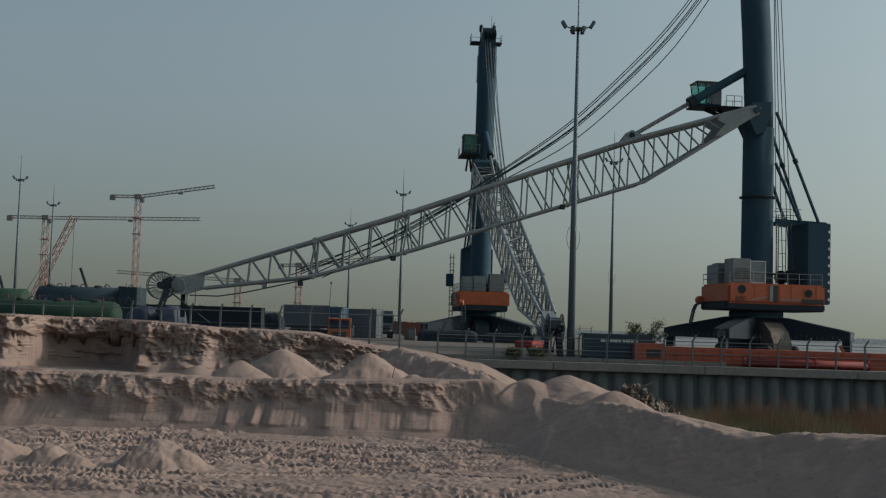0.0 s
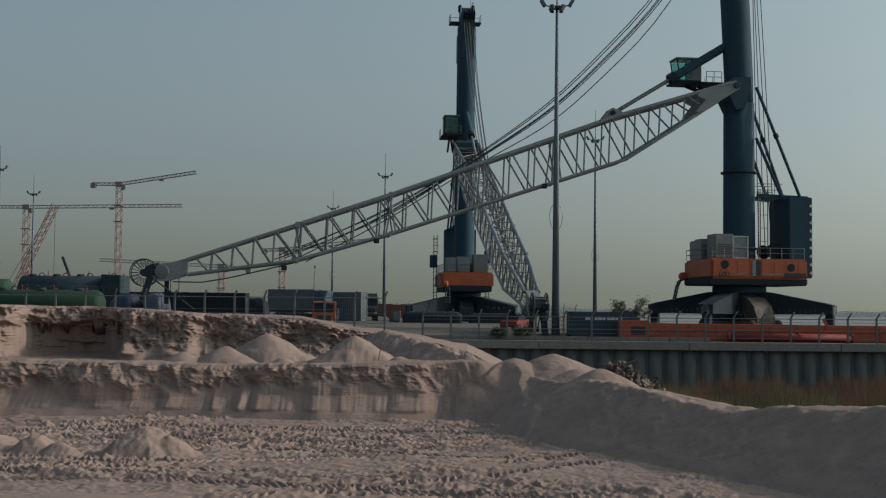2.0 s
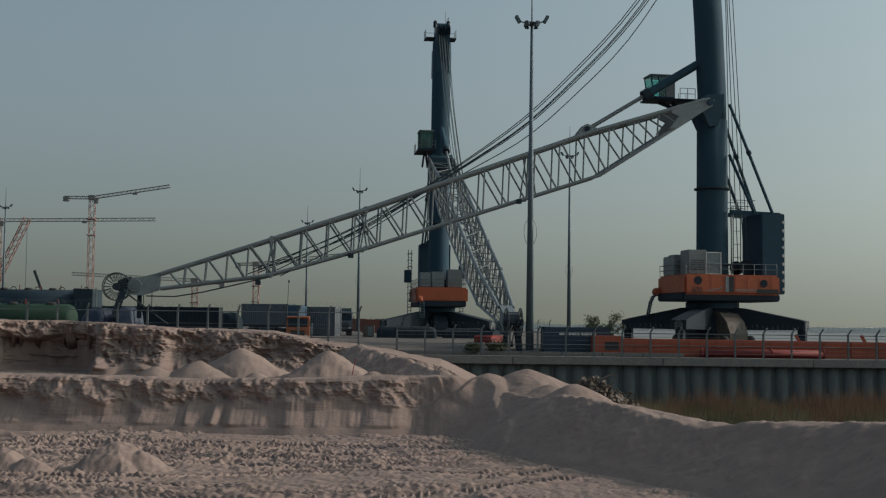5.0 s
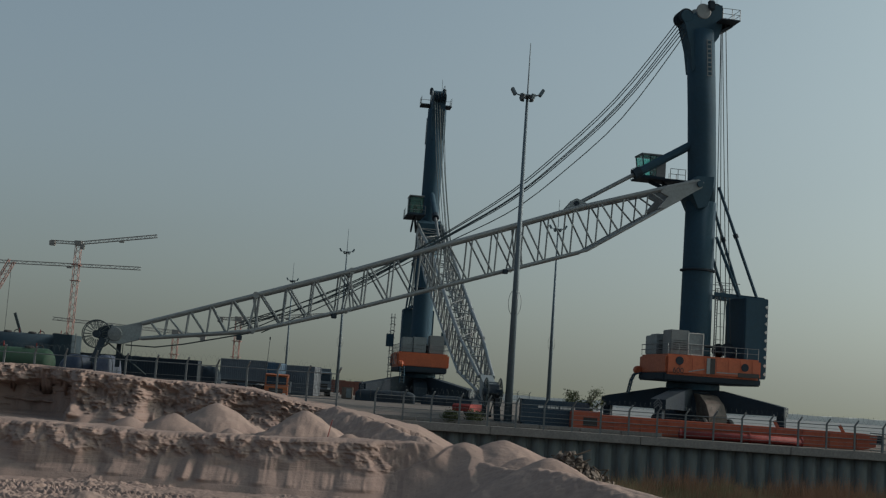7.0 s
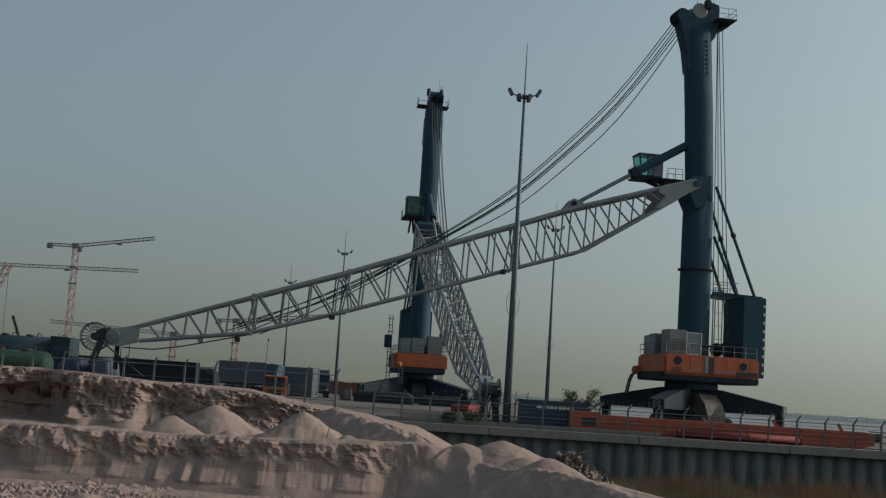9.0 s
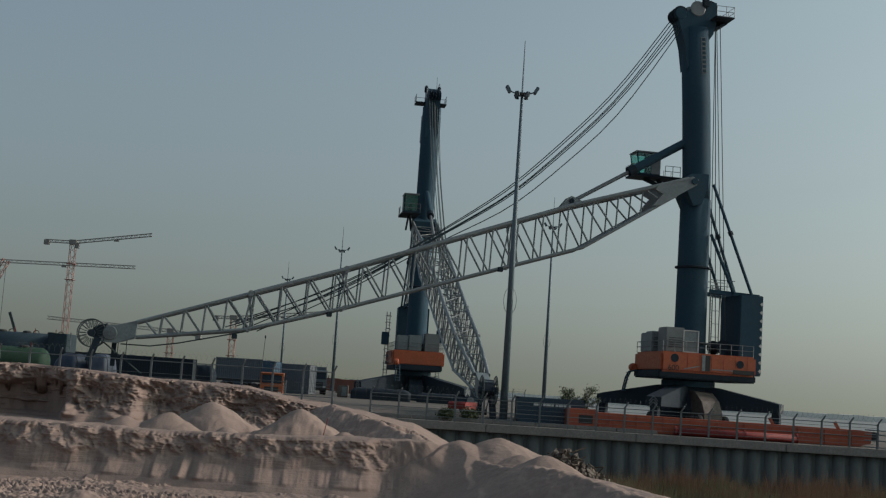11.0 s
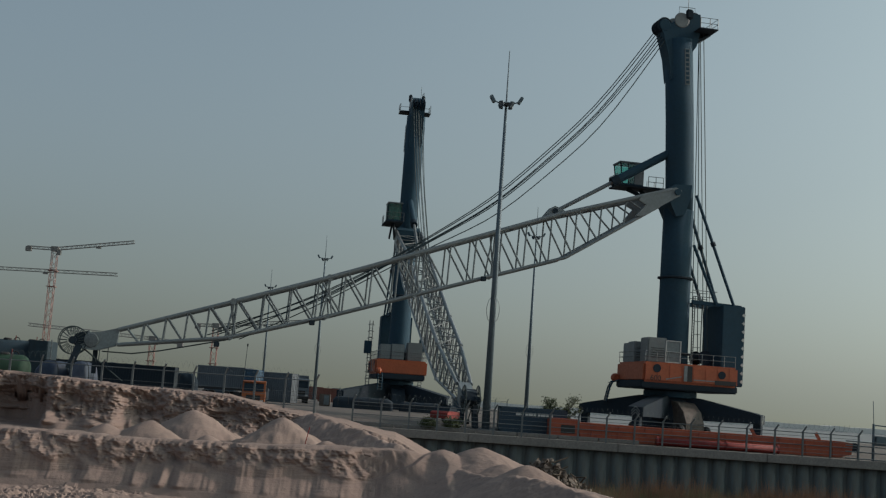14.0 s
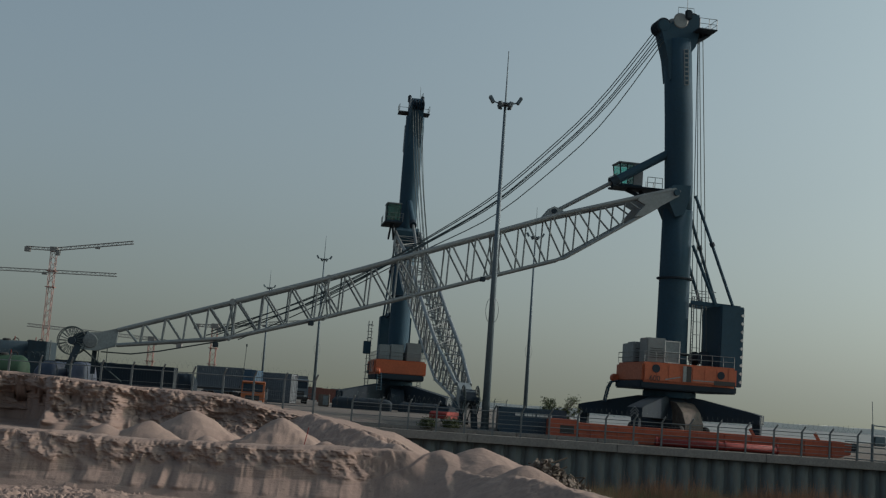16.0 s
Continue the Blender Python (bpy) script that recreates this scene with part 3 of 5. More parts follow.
    sign.matrix_basis = pose(3.05, 3.87, 5.24, 90, 0, 180)
    # front units, rails and access steps
    for x, y, s, mat in ((3.3, -0.6, (1.5, 1.9, 2.0), UNIT_GREY), (2.7, 2.0, (1.9, 2.2, 2.35), BOOM_GREY_DULL), (3.2, -2.4, (1.5, 1.6, 1.9), UNIT_GREY)):
        unit = part("power_unit", block(s, (x, y, 7.05 + s[2] / 2), bevel=0.07), mat, crane, "grey painted steel cabinet")
        for k in range(5):
            part("louvre", block((s[0] * 0.7, 0.05, 0.05), (x, y + s[1] / 2 + 0.02, 7.5 + k * 0.22)), BLACK, unit)
    cage = part("intake_screen", block((1.5, 0.06, 2.0), (1.1, 3.05, 8.1)), UNIT_GREY, crane, "pale green-grey intake screen in a frame")
    for q in (0.35, 1.85):
        part("frame_bar", block((0.09, 0.14, 2.15), (q, 3.08, 8.12)), WHITE, cage)
    for q in (7.1, 8.1, 9.16):
        part("frame_bar", block((1.6, 0.14, 0.09), (1.1, 3.08, q)), WHITE, cage)
    for s in (-1, 1):
        for k in range(9):
            x = 4.1 - k * 1.15
            part("rail_post", bar((x, s * 3.7, 7.0), (x, s * 3.7, 8.05), 0.03), GALV, crane)
        for z in (7.55, 8.05):
            part("handrail", bar((4.1, s * 3.7, z), (-5.1, s * 3.7, z), 0.03), GALV, crane)
    for z in (7.55, 8.05):
        part("handrail", bar((4.15, -3.7, z), (4.15, 3.7, z), 0.03), GALV, crane)
    bm = sweep([(4.35, -3.4, 5.2), (5.0, -3.4, 5.0), (5.3, -3.4, 4.4), (5.6, -3.4, 3.0)], 0.09)
    sweep([(4.35, -2.8, 5.2), (5.0, -2.8, 5.0), (5.3, -2.8, 4.4), (5.6, -2.8, 3.0)], 0.09, bm=bm)
    stair = part("access_ladder", bm, NAVY, crane)
    for k in range(6):
        part("rung", block((0.3, 0.6, 0.06), (5.15 + 0.08 * k, -3.1, 4.9 - 0.36 * k)), GALV, stair)
    part("cable_reel_guard", lathe([(0.3, -0.35), (0.42, -0.2), (0.42, 0.2), (0.3, 0.35)], 18, m=pose(4.6, -3.3, 5.45, 90)), ORANGE, crane)
    # mast
    bm = lathe([(1.6, 7.0), (1.56, 8.0), (1.52, 16.0), (1.5, 22.5)], 32)
    mast = part("mast", bm, NAVY, crane, "dark blue tubular steel mast", smooth=True)
    bm = sweep([(0, 0, 22.4), (0.02, 0, 25.0), (0.35, 0, 32.0), (0.85, 0, 40.0)], 1.42, 24)
    part("upper_mast", bm, NAVY, crane, smooth=True)
    for z in (8.0, 15.5):
        part("flange", lathe([(1.58, z), (1.78, z + 0.05), (1.78, z + 0.2), (1.58, z + 0.25)], 32), NAVY_DARK, mast)
    part("pivot_box", prism([(-0.6, 24.9), (1.2, 24.8), (1.8, 24.3), (1.8, 23.4), (0.9, 21.6), (0.0, 21.9), (-0.5, 23.5)], 3.5), NAVY, crane)
    for s in (-1, 1):
        part("pivot_pin", lathe([(0.32, -0.2), (0.32, 0.2)], 18, m=pose(1.0, s * 2.05, 23.98, 90)), NAVY, crane)
        part("mast_sign", block((0.5, 0.04, 3.7), (0.36, s * 1.44, 37.0), (0, 3.5, 0)), BOOM_GREY_DULL, mast, "upright pale lettering bars")
        for k in range(8):
            part("sign_bar", block((0.34, 0.03, 0.3), (0.36 + 0.028 * (k - 4), s * 1.47, 35.4 + 0.46 * k), (0, 3.5, 0)), NAVY, mast)
    # mast head with sheaves, platform and aerials
    head = part("mast_head", prism([(-0.75, 39.4), (1.85, 35.6), (2.2, 38.0), (2.9, 40.4), (3.2, 40.9), (2.7, 41.6), (2.0, 41.5), (1.5, 42.0), (0.9, 42.6), (-1.0, 42.75), (-1.15, 41.2)], 1.9), NAVY, crane)
    for y in (-0.75, -0.25, 0.25, 0.75):
        part("sheave", lathe([(0.25, -0.1), (0.78, -0.12), (0.66, 0), (0.78, 0.12), (0.25, 0.1)], 24, m=pose(2.75, y, 41.25, 90)), NAVY_DARK, head)
        part("sheave", lathe([(0.25, -0.1), (0.7, -0.12), (0.6, 0), (0.7, 0.12), (0.25, 0.1)], 24, m=pose(-0.4, y, 42.2, 90)), NAVY_DARK, head)
    for s in (-1, 1):
        part("cheek_disc", lathe([(0.72, -0.05), (0.8, 0.0), (0.72, 0.05)], 24, m=pose(1.0, s * 0.98, 41.9, 90)), BOOM_GREY_DULL, head)
        part("cheek_disc", lathe([(0.55, -0.05), (0.62, 0.0), (0.55, 0.05)], 24, m=pose(2.75, s * 0.93, 41.2, 90)), NAVY, head)
    for y in (-1.0, 1.0):
        part("sheave_block", block((0.7, 0.5, 1.0), (0.2, y, 42.6), bevel=0.12), NAVY_DARK, head)
    part("top_rail", sweep([(1.3, 0.9, 42.5), (1.3, 0.9, 43.3), (-0.4, 0.9, 43.35), (-0.4, 0.9, 42.7)], 0.035, 5), GALV, head)
    part("platform", block((2.0, 4.8, 0.12), (-1.4, 0, 40.9)), NAVY_DARK, head)
    part("platform_bracket", beam((-0.6, 0, 39.8), (-2.2, 0, 40.8), 1.6, 0.25), NAVY_DARK, head)
    for x, y in ((-2.35, -2.35), (-2.35, -0.8), (-2.35, 0.8), (-2.35, 2.35), (-1.5, -2.35), (-1.5, 2.35), (-0.5, -2.35), (-0.5, 2.35)):
        part("rail_post", bar((x, y, 40.9), (x, y, 42.0), 0.035), GALV, head)
    for z in (41.45, 42.0):
        part("handrail", bar((-2.35, -2.35, z), (-2.35, 2.35, z), 0.03), GALV, head)
        for s in (-1, 1):
            part("handrail", bar((-2.35, s * 2.35, z), (-0.4, s * 2.35, z), 0.03), GALV, head)
    part("aerial", bar((0.2, 0.6, 41.8), (0.2, 0.6, 44.4), 0.03), GALV, head)
    part("aerial", bar((-1.2, -0.6, 42.0), (-1.2, -0.6, 43.3), 0.05), GALV, head)
    # operator's cab on a bracket
    cy, cz = -2.75, 25.0
    cab = part("cab", block((2.3, 2.1, 0.16), (4.4, cy, cz), bevel=0.03), NAVY, crane, "dark steel operator's cab with tinted glass")
    part("rear_panel", block((0.12, 2.1, 2.1), (3.3, cy, cz + 1.1)), UNIT_GREY, cab)
    part("side_panel", block((0.9, 0.08, 2.1), (3.75, cy - 1.02, cz + 1.1)), UNIT_GREY, cab)
    part("side_panel", block((0.9, 0.08, 2.1), (3.75, cy + 1.02, cz + 1.1)), UNIT_GREY, cab)
    for s in (-1, 1):
        part("corner_post", beam((5.45, cy + s, cz), (5.75, cy + s, cz + 2.15), 0.1, 0.1), NAVY_DARK, cab)
        part("side_window", prism([(4.25, cz + 0.1), (5.4, cz + 0.1), (5.68, cz + 2.1), (4.25, cz + 2.1)], 0.03, pose(0, cy + s * 1.0, 0)), GLASS, cab)
        part("window_bar", bar((4.85, cy + s * 1.03, cz + 0.1), (4.95, cy + s * 1.03, cz + 2.1), 0.04), NAVY_DARK, cab)
    part("windscreen", prism([(5.43, cz + 0.1), (5.46, cz + 0.1), (5.74, cz + 2.1), (5.71, cz + 2.1)], 1.9, pose(0, cy, 0)), GLASS, cab)
    part("seat", block((0.6, 0.6, 1.1), (4.1, cy, cz + 0.6), bevel=0.08), BLACK, cab)
    part("roof", block((2.8, 2.3, 0.16), (4.5, cy, cz + 2.25), bevel=0.06), UNIT_GREY, cab)
    part("cab_platform", block((5.4, 2.6, 0.18), (3.4, -2.75, 24.80)), NAVY_DARK, crane)
    part("cab_bracket", beam((1.0, -2.0, 23.15), (4.6, -2.75, 24.65), 0.3, 0.35), NAVY_DARK, crane)
    part("cab_bracket", beam((1.0, -2.8, 23.15), (3.2, -2.8, 24.65), 0.25, 0.3), NAVY_DARK, crane)
    for x in (1.2, 2.0, 2.8, 5.9, 6.1):
        part("rail_post", bar((x, -1.45, 24.85), (x, -1.45, 25.95), 0.035), GALV, crane)
        part("rail_post", bar((x, -4.05, 24.85), (x, -4.05, 25.95), 0.035), GALV, crane)
    for z in (25.40, 25.95):
        part("handrail", bar((1.2, -1.45, z), (2.8, -1.45, z), 0.03), GALV, crane)
        part("handrail", bar((6.1, -4.05, z), (6.1, -1.45, z), 0.03), GALV, crane)
    # mast ladder with hoops behind
    for lx, z0, z1 in ((-2.1, 7.2, 13.2), ):
        ladder = part("ladder", bar((lx, 0.25, z0), (lx, 0.25, z1 + 0.8), 0.05), GALV, crane)
        part("stile", bar((lx, -0.25, z0), (lx, -0.25, z1 + 0.8), 0.05), GALV, ladder)
        part("stile", bar((lx - 0.75, 0.3, z0), (lx - 0.75, 0.3, z1 + 0.8), 0.05), GALV, ladder)
        for k in range(20):
            part("rung", bar((lx, -0.25, z0 + 0.3 * k + 0.2), (lx, 0.25, z0 + 0.3 * k + 0.2), 0.025, 5), GALV, ladder)
        for k in range(5):
            part("hoop", bar((lx, 0.3, z0 + 1.3 * k + 0.4), (lx - 0.75, 0.3, z0 + 1.3 * k + 0.4), 0.03, 5), GALV, ladder)
    # ladder down the mast's cab side
    side = part("ladder", bar((-0.4, -1.75, 13.4), (-0.4, -1.75, 25.8), 0.05), GALV, crane)
    part("stile", bar((0.3, -1.75, 13.4), (0.3, -1.75, 25.8), 0.05), GALV, side)
    for k in range(24):
        part("rung", bar((-0.4, -1.75, 13.7 + 0.5 * k), (0.3, -1.75, 13.7 + 0.5 * k), 0.03, 5), GALV, side)
    # counterweight and its stays
    cw = part("counterweight", block((2.4, 4.8, 7.9), (-5.35, 0, 9.2), bevel=0.08), NAVY, crane, "tall dark blue counterweight block")
    for s in (-1, 1):
        for k in range(9):
            part("warning_mark", block((0.26, 0.03, 0.26), (-6.40, s * 2.41, 5.75 + 0.82 * k), (0, 45, 0)), WHITE, cw)
    part("winch", lathe([(0.7, -1.2), (0.7, -1.1), (0.5, -1.1), (0.5, 1.1), (0.7, 1.1), (0.7, 1.2)], 20, m=pose(-3.0, 0, 7.9, 90)), NAVY_DARK, crane)
    part("link_beam", beam((-1.3, 1.4, 13.3), (-6.4, 1.6, 13.1), 0.35, 0.4), NAVY, crane)
    part("link_beam", beam((-1.3, -1.4, 13.3), (-6.4, -1.6, 13.1), 0.35, 0.4), NAVY, crane)
    for s in (-1, 1):
        part("backstay", bar((-1.3, s * 1.3, 24.0), (-5.5, s * 1.9, 13.2), 0.16, 8), NAVY, crane)
        part("backstay", bar((-1.3, s * 1.2, 19.0), (-3.7, s * 1.7, 13.2), 0.16, 8), NAVY, crane)
        part("stay_joint", bar((-3.1, s * 1.56, 19.4), (-3.28, s * 1.58, 19.0), 0.26, 8), NAVY_DARK, crane)
    for x in (-2.0, -3.2):
        for y in (-0.6, 0.6):
            part("rail_post", bar((x, y * 2, 13.3), (x, y * 2, 14.5), 0.035), GALV, crane)
    for z in (13.9, 14.5):
        for s in (-1.2, 1.2):
            part("handrail", bar((-1.4, s, z), (-4.0, s, z), 0.035), GALV, crane)
    for x0, x1, y in ((-1.6, -2.4, -0.7), (-1.4, -2.8, -0.2), (-1.3, -3.2, 0.3), (-1.5, -3.4, 0.7)):
        part("hoist_rope", bar((x0, y, 41.6), (x1, y * 1.2, 8.2), 0.045, 5), ROPE, crane)
    # boom
    def top(s): return curve_at(TOP_CHORD, s) - drop * s / 56
    def low(s): return curve_at(LOW_CHORD, s) - drop * s / 56
    def half(s): return curve_at([(1.2, 1.9), (8, 1.75), (14, 1.45), (45, 1.3), (53.8, 0.7)], s)
    for q in (-1, 1):
        part("boom_foot", prism([(0.55, 24.2), (0.75, 23.6), (1.2, 23.35), (4.4, low(4.4) - 0.1), (5.2, low(5.2) + 0.3), (4.2, (top(4.2) + low(4.2)) / 2), (5.0, top(5.0) - 0.3), (4.6, top(4.6) + 0.12), (1.2, top(1.2) + 0.15)], 0.42, pose(0, q * 1.85, 0)), boom_mat, crane)
    # chords run in sections joined by pinned lugs
    stops_top = [1.5, 5.5, 9.2, 13.0, 18.8, 26.6, 34.65, 43.0, 53.3]
    stops_low = [2.8, 7.4, 12.0, 18.8, 26.6, 34.65, 43.6, 53.3]
    joints = (18.8, 26.6, 34.65, 43.3)
    for s in (-1, 1):
        for a, b in zip(stops_top, stops_top[1:]):
            part("chord", bar((a, s * half(a), top(a)), (b, s * half(b), top(b)), 0.22 if b < 46 else 0.18, 14), boom_mat, crane)
        for a, b in zip(stops_low, stops_low[1:]):
            part("chord", bar((a, s * half(a), low(a)), (b, s * half(b), low(b)), 0.165, 14), boom_mat, crane)
        for a in joints:
            part("lug", lathe([(0.3, -0.16), (0.3, 0.16)], 14, m=pose(a, s * half(a), top(a), 90)), boom_mat, crane)
            part("lug", lathe([(0.24, -0.14), (0.24, 0.14)], 14, m=pose(a, s * half(a), low(a), 90)), boom_mat, crane)
        # each bay: an upright leaning a little and one long diagonal; twin uprights at the joints
        x = 3.9
        while x < 51.6:
            p = 2.45 if x < 44 else 1.9
            n = min(x + p, 52.9)
            u, v = x - 0.16, n - 0.3
            part("brace", bar((x, s * half(x), low(x)), (u, s * half(u), top(u)), 0.085, 6), boom_mat, crane)
            part("brace", bar((x + 0.12, s * half(x), low(x + 0.12)), (v, s * half(v), top(v)), 0.095, 6), boom_mat, crane)
            for a in joints:
                if x <= a < n:
                    for q in (-0.45, 0.45):
                        part("brace", bar((a + q, s * half(a), low(a + q)), (a - q * 0.3, s * half(a), top(a - q * 0.3)), 0.08, 6), boom_mat, crane)
            x = n
    x = 3.9
    for k in range(19):
        n, s = x + 2.45, 1 if k % 2 else -1
        part("cross_brace", bar((x, -s * half(x), low(x)), (n, s * half(n), low(n)), 0.05, 6), boom_mat, crane)
        part("cross_brace", bar((x, -half(x), low(x)), (x, half(x), low(x)), 0.06, 6), boom_mat, crane)
        part("cross_brace", bar((x, -half(x), top(x)), (x, half(x), top(x)), 0.06, 6), boom_mat, crane)
        part("cross_brace", bar((x, s * half(x), top(x)), (n, -s * half(n), top(n)), 0.05, 6), boom_mat, crane)
        x = n
    # luffing cylinder from mast to boom bracket
    br = (13.0, 0, top(13.0) + 0.45)
    for y in (-0.55, 0.55):
        ear = part("cylinder_bracket", prism([(11.6, top(11.6)), (14.4, top(14.4)), (13.35, top(13) + 0.85), (13.05, top(13) + 1.0), (12.75, top(13) + 0.9)], 0.16, pose(0, y, 0)), boom_mat, crane)
        part("pin", lathe([(0.26, -0.2), (0.26, 0.2)], 14, m=pose(13.05, y, top(13.0) + 0.5, 90)), NAVY_DARK, ear)
    mid = Vector(br).lerp(Vector((0.9, 0, 28.5)), 0.48)
    part("luffing_cylinder", bar(mid, (0.9, 0, 28.5), 0.42, 14), NAVY, crane)
    part("cylinder_rod", bar(br, mid, 0.2, 10), BOOM_GREY_DULL, crane)
    part("cylinder_collar", bar(mid, mid + (Vector((0.9, 0, 28.5)) - mid).normalized() * 0.8, 0.52, 14), NAVY_DARK, crane)
    # boom head, sheave wheels and hook gear
    zc = (top(56) + low(56)) / 2
    part("boom_head", prism([(53.2, top(53.2) + 0.15), (55.0, zc + 0.85), (56.5, zc + 0.75), (57.3, zc + 0.1), (56.6, zc - 0.75), (55.0, zc - 0.8), (53.4, low(53.4) - 0.1)], 1.3), UNIT_GREY, crane)
    part("head_disc", lathe([(0.2, -0.8), (0.6, -0.76), (0.66, -0.7), (0.66, 0.7), (0.6, 0.76), (0.2, 0.8)], 22, m=pose(55.6, 0, zc + 0.05, 90)), GALV, crane)
    part("head_cover", prism([(55.9, zc + 0.9), (56.9, zc + 0.6), (57.5, zc - 0.1), (56.8, zc - 0.6), (56.2, zc - 0.2)], 1.36), NAVY_DARK, crane)
    for y in (-0.7, 0.7):
        wheel = part("rope_wheel", lathe([(0.34, -0.3), (0.34, 0.3)], 18, m=pose(57.2, y, zc - 0.05, 90)), NAVY_DARK, crane)
        bm = bmesh.new()
        ring = [(57.2 + 1.25 * math.cos(a * math.tau / 40), y, zc - 0.05 + 1.25 * math.sin(a * math.tau / 40)) for a in range(41)]
        sweep(ring, 0.055, 6, bm)
        part("rim", bm, ROPE, wheel)
        for a in range(20):
            c, d = math.cos(a * math.tau / 20), math.sin(a * math.tau / 20)
            part("spoke", bar((57.2 + 0.5 * c, y, zc - 0.05 + 0.5 * d), (57.2 + 1.23 * c, y, zc - 0.05 + 1.23 * d), 0.035, 5), ROPE, wheel)
    part("head_leg", beam((56.6, 0.5, zc - 0.4), (57.3, 0.6, zc - 2.6), 0.5, 0.6), NAVY_DARK, crane)
    part("head_leg", beam((55.2, -0.4, zc - 0.6), (55.2, -0.4, zc - 2.9), 0.4, 0.4), NAVY_DARK, crane)
    # hook gear hanging under the head
    for y in (-0.45, 0.35):
        tackle = part("hook_rope", bar((56.4, y, zc - 0.6), (52.6, y, zc - 3.4), 0.06, 5), ROPE, crane)
        part("pulley", lathe([(0.15, -0.16), (0.28, -0.18), (0.24, 0), (0.28, 0.18), (0.15, 0.16)], 16, m=pose(54.6 - y, y, zc - 2.0, 90)), NAVY_DARK, tackle)
        part("pulley", lathe([(0.15, -0.16), (0.24, -0.18), (0.2, 0), (0.24, 0.18), (0.15, 0.16)], 16, m=pose(54.1 - y, y + 0.1, zc - 2.3, 90)), NAVY_DARK, tackle)
        part("drop_line", bar((54.4 - y, y, zc - 0.5), (54.4 - y, y, zc - 2.0), 0.04, 5), ROPE, tackle)
    # luffing ropes sagging from the mast head to the boom
    def droop(s): return drop * s / 56
    for k, (y, sag, end) in enumerate(((-0.8, 0.0, 44.0), (-0.4, 0.35, 45.0), (0.0, 1.0, 43.0), (0.15, 1.2, 44.5), (0.5, 1.45, 45.5), (0.8, 2.9, 42.5))):
        table = [(2.6, 41.8 - 0.42 * k), (8.87, 32.5 - sag * 0.95), (18.77, 22.3 - sag * 0.75), (26.0, 17.1 - sag * 0.35), (29.6, 14.6 - sag * 0.25), (35.66, 11.1 - 0.22 * k), (end, 7.26 - 0.16 * k)]
        ss = np.linspace(2.6, end, 26)
        fit3 = np.interp(ss, [a for a, _ in table], [b for _, b in table])
        sm = fit3.copy()
        for _ in range(3):
            sm[1:-1] = (sm[:-2] + 2 * sm[1:-1] + sm[2:]) / 4
        part("luffing_rope", sweep([(a, y, b - droop(a)) for a, b in zip(ss, sm)], 0.05, 5), ROPE, crane)
    for y in (-0.3, 0.3):
        pts = [(43.6, y, low(43.6) - 0.15), (46.5, y, low(46.5) - 0.45), (49.5, y, low(49.5) - 0.75), (52, y, low(52) - 0.85), (54.6, y, zc - 0.85)]
        part("hoist_rope", sweep(pts, 0.055, 5), ROPE, crane)
    for s, h in ((36.0, 0.0), (44.5, -0.25), (20.0, 0.2)):
        part("boom_lamp", block((0.5, 0.5, 0.45), (s, 1.5, low(s) - 0.3 + h), bevel=0.05), NAVY_DARK, crane)
    return crane


crane_a = harbour_crane(pose(25.5, 124, 0.62, 0, 0, 180 + 10), -220.7, 0.32,
                        "dark blue and orange mobile harbour crane, grey lattice boom lowered", BOOM_GREY, CREAM)
crane_b = harbour_crane(pose(-2.15, 167, 0.35, 0, 0, -90 + 7.4) @ Matrix.Diagonal((1, 0.88, 1, 1)), 37.4, 2.9,
                        "farther dark blue harbour crane with its boom lowered toward the fence", BOOM_GREY, NAVY_DARK, 1.2)


# caged ladders and a cabinet beside the farther crane's house
for ly, z0, z1 in ((-4.15, 3.0, 12.2), (3.9, 3.4, 9.6)):
    cage = part("caged_ladder", bar((-2.2, ly - 0.25, z0), (-2.2, ly - 0.25, z1), 0.06), GALV, crane_b)
    part("stile", bar((-2.2, ly + 0.25, z0), (-2.2, ly + 0.25, z1), 0.06), GALV, cage)
    for k in range(int((z1 - z0) / 0.4)):
        part("rung", bar((-2.2, ly - 0.25, z0 + 0.4 * k + 0.2), (-2.2, ly + 0.25, z0 + 0.4 * k + 0.2), 0.03, 5), GALV, cage)
    for k in range(int((z1 - z0) / 0.9)):
        hoop = [(-2.2 + 0.75 * math.sin(a), ly + 0.42 * math.cos(a), z0 + 0.9 * k + 0.5 + 0.1 * math.sin(a)) for a in np.linspace(0, math.pi, 9)]
        part("hoop", sweep(hoop, 0.045, 5), GALV, cage)
for ly, z in ((-4.5, 8.6), (3.9, 9.3)):
    part("control_box", block((0.8, 1.1, 1.7), (-1.6, ly, z), bevel=0.06), NAVY, crane_b)


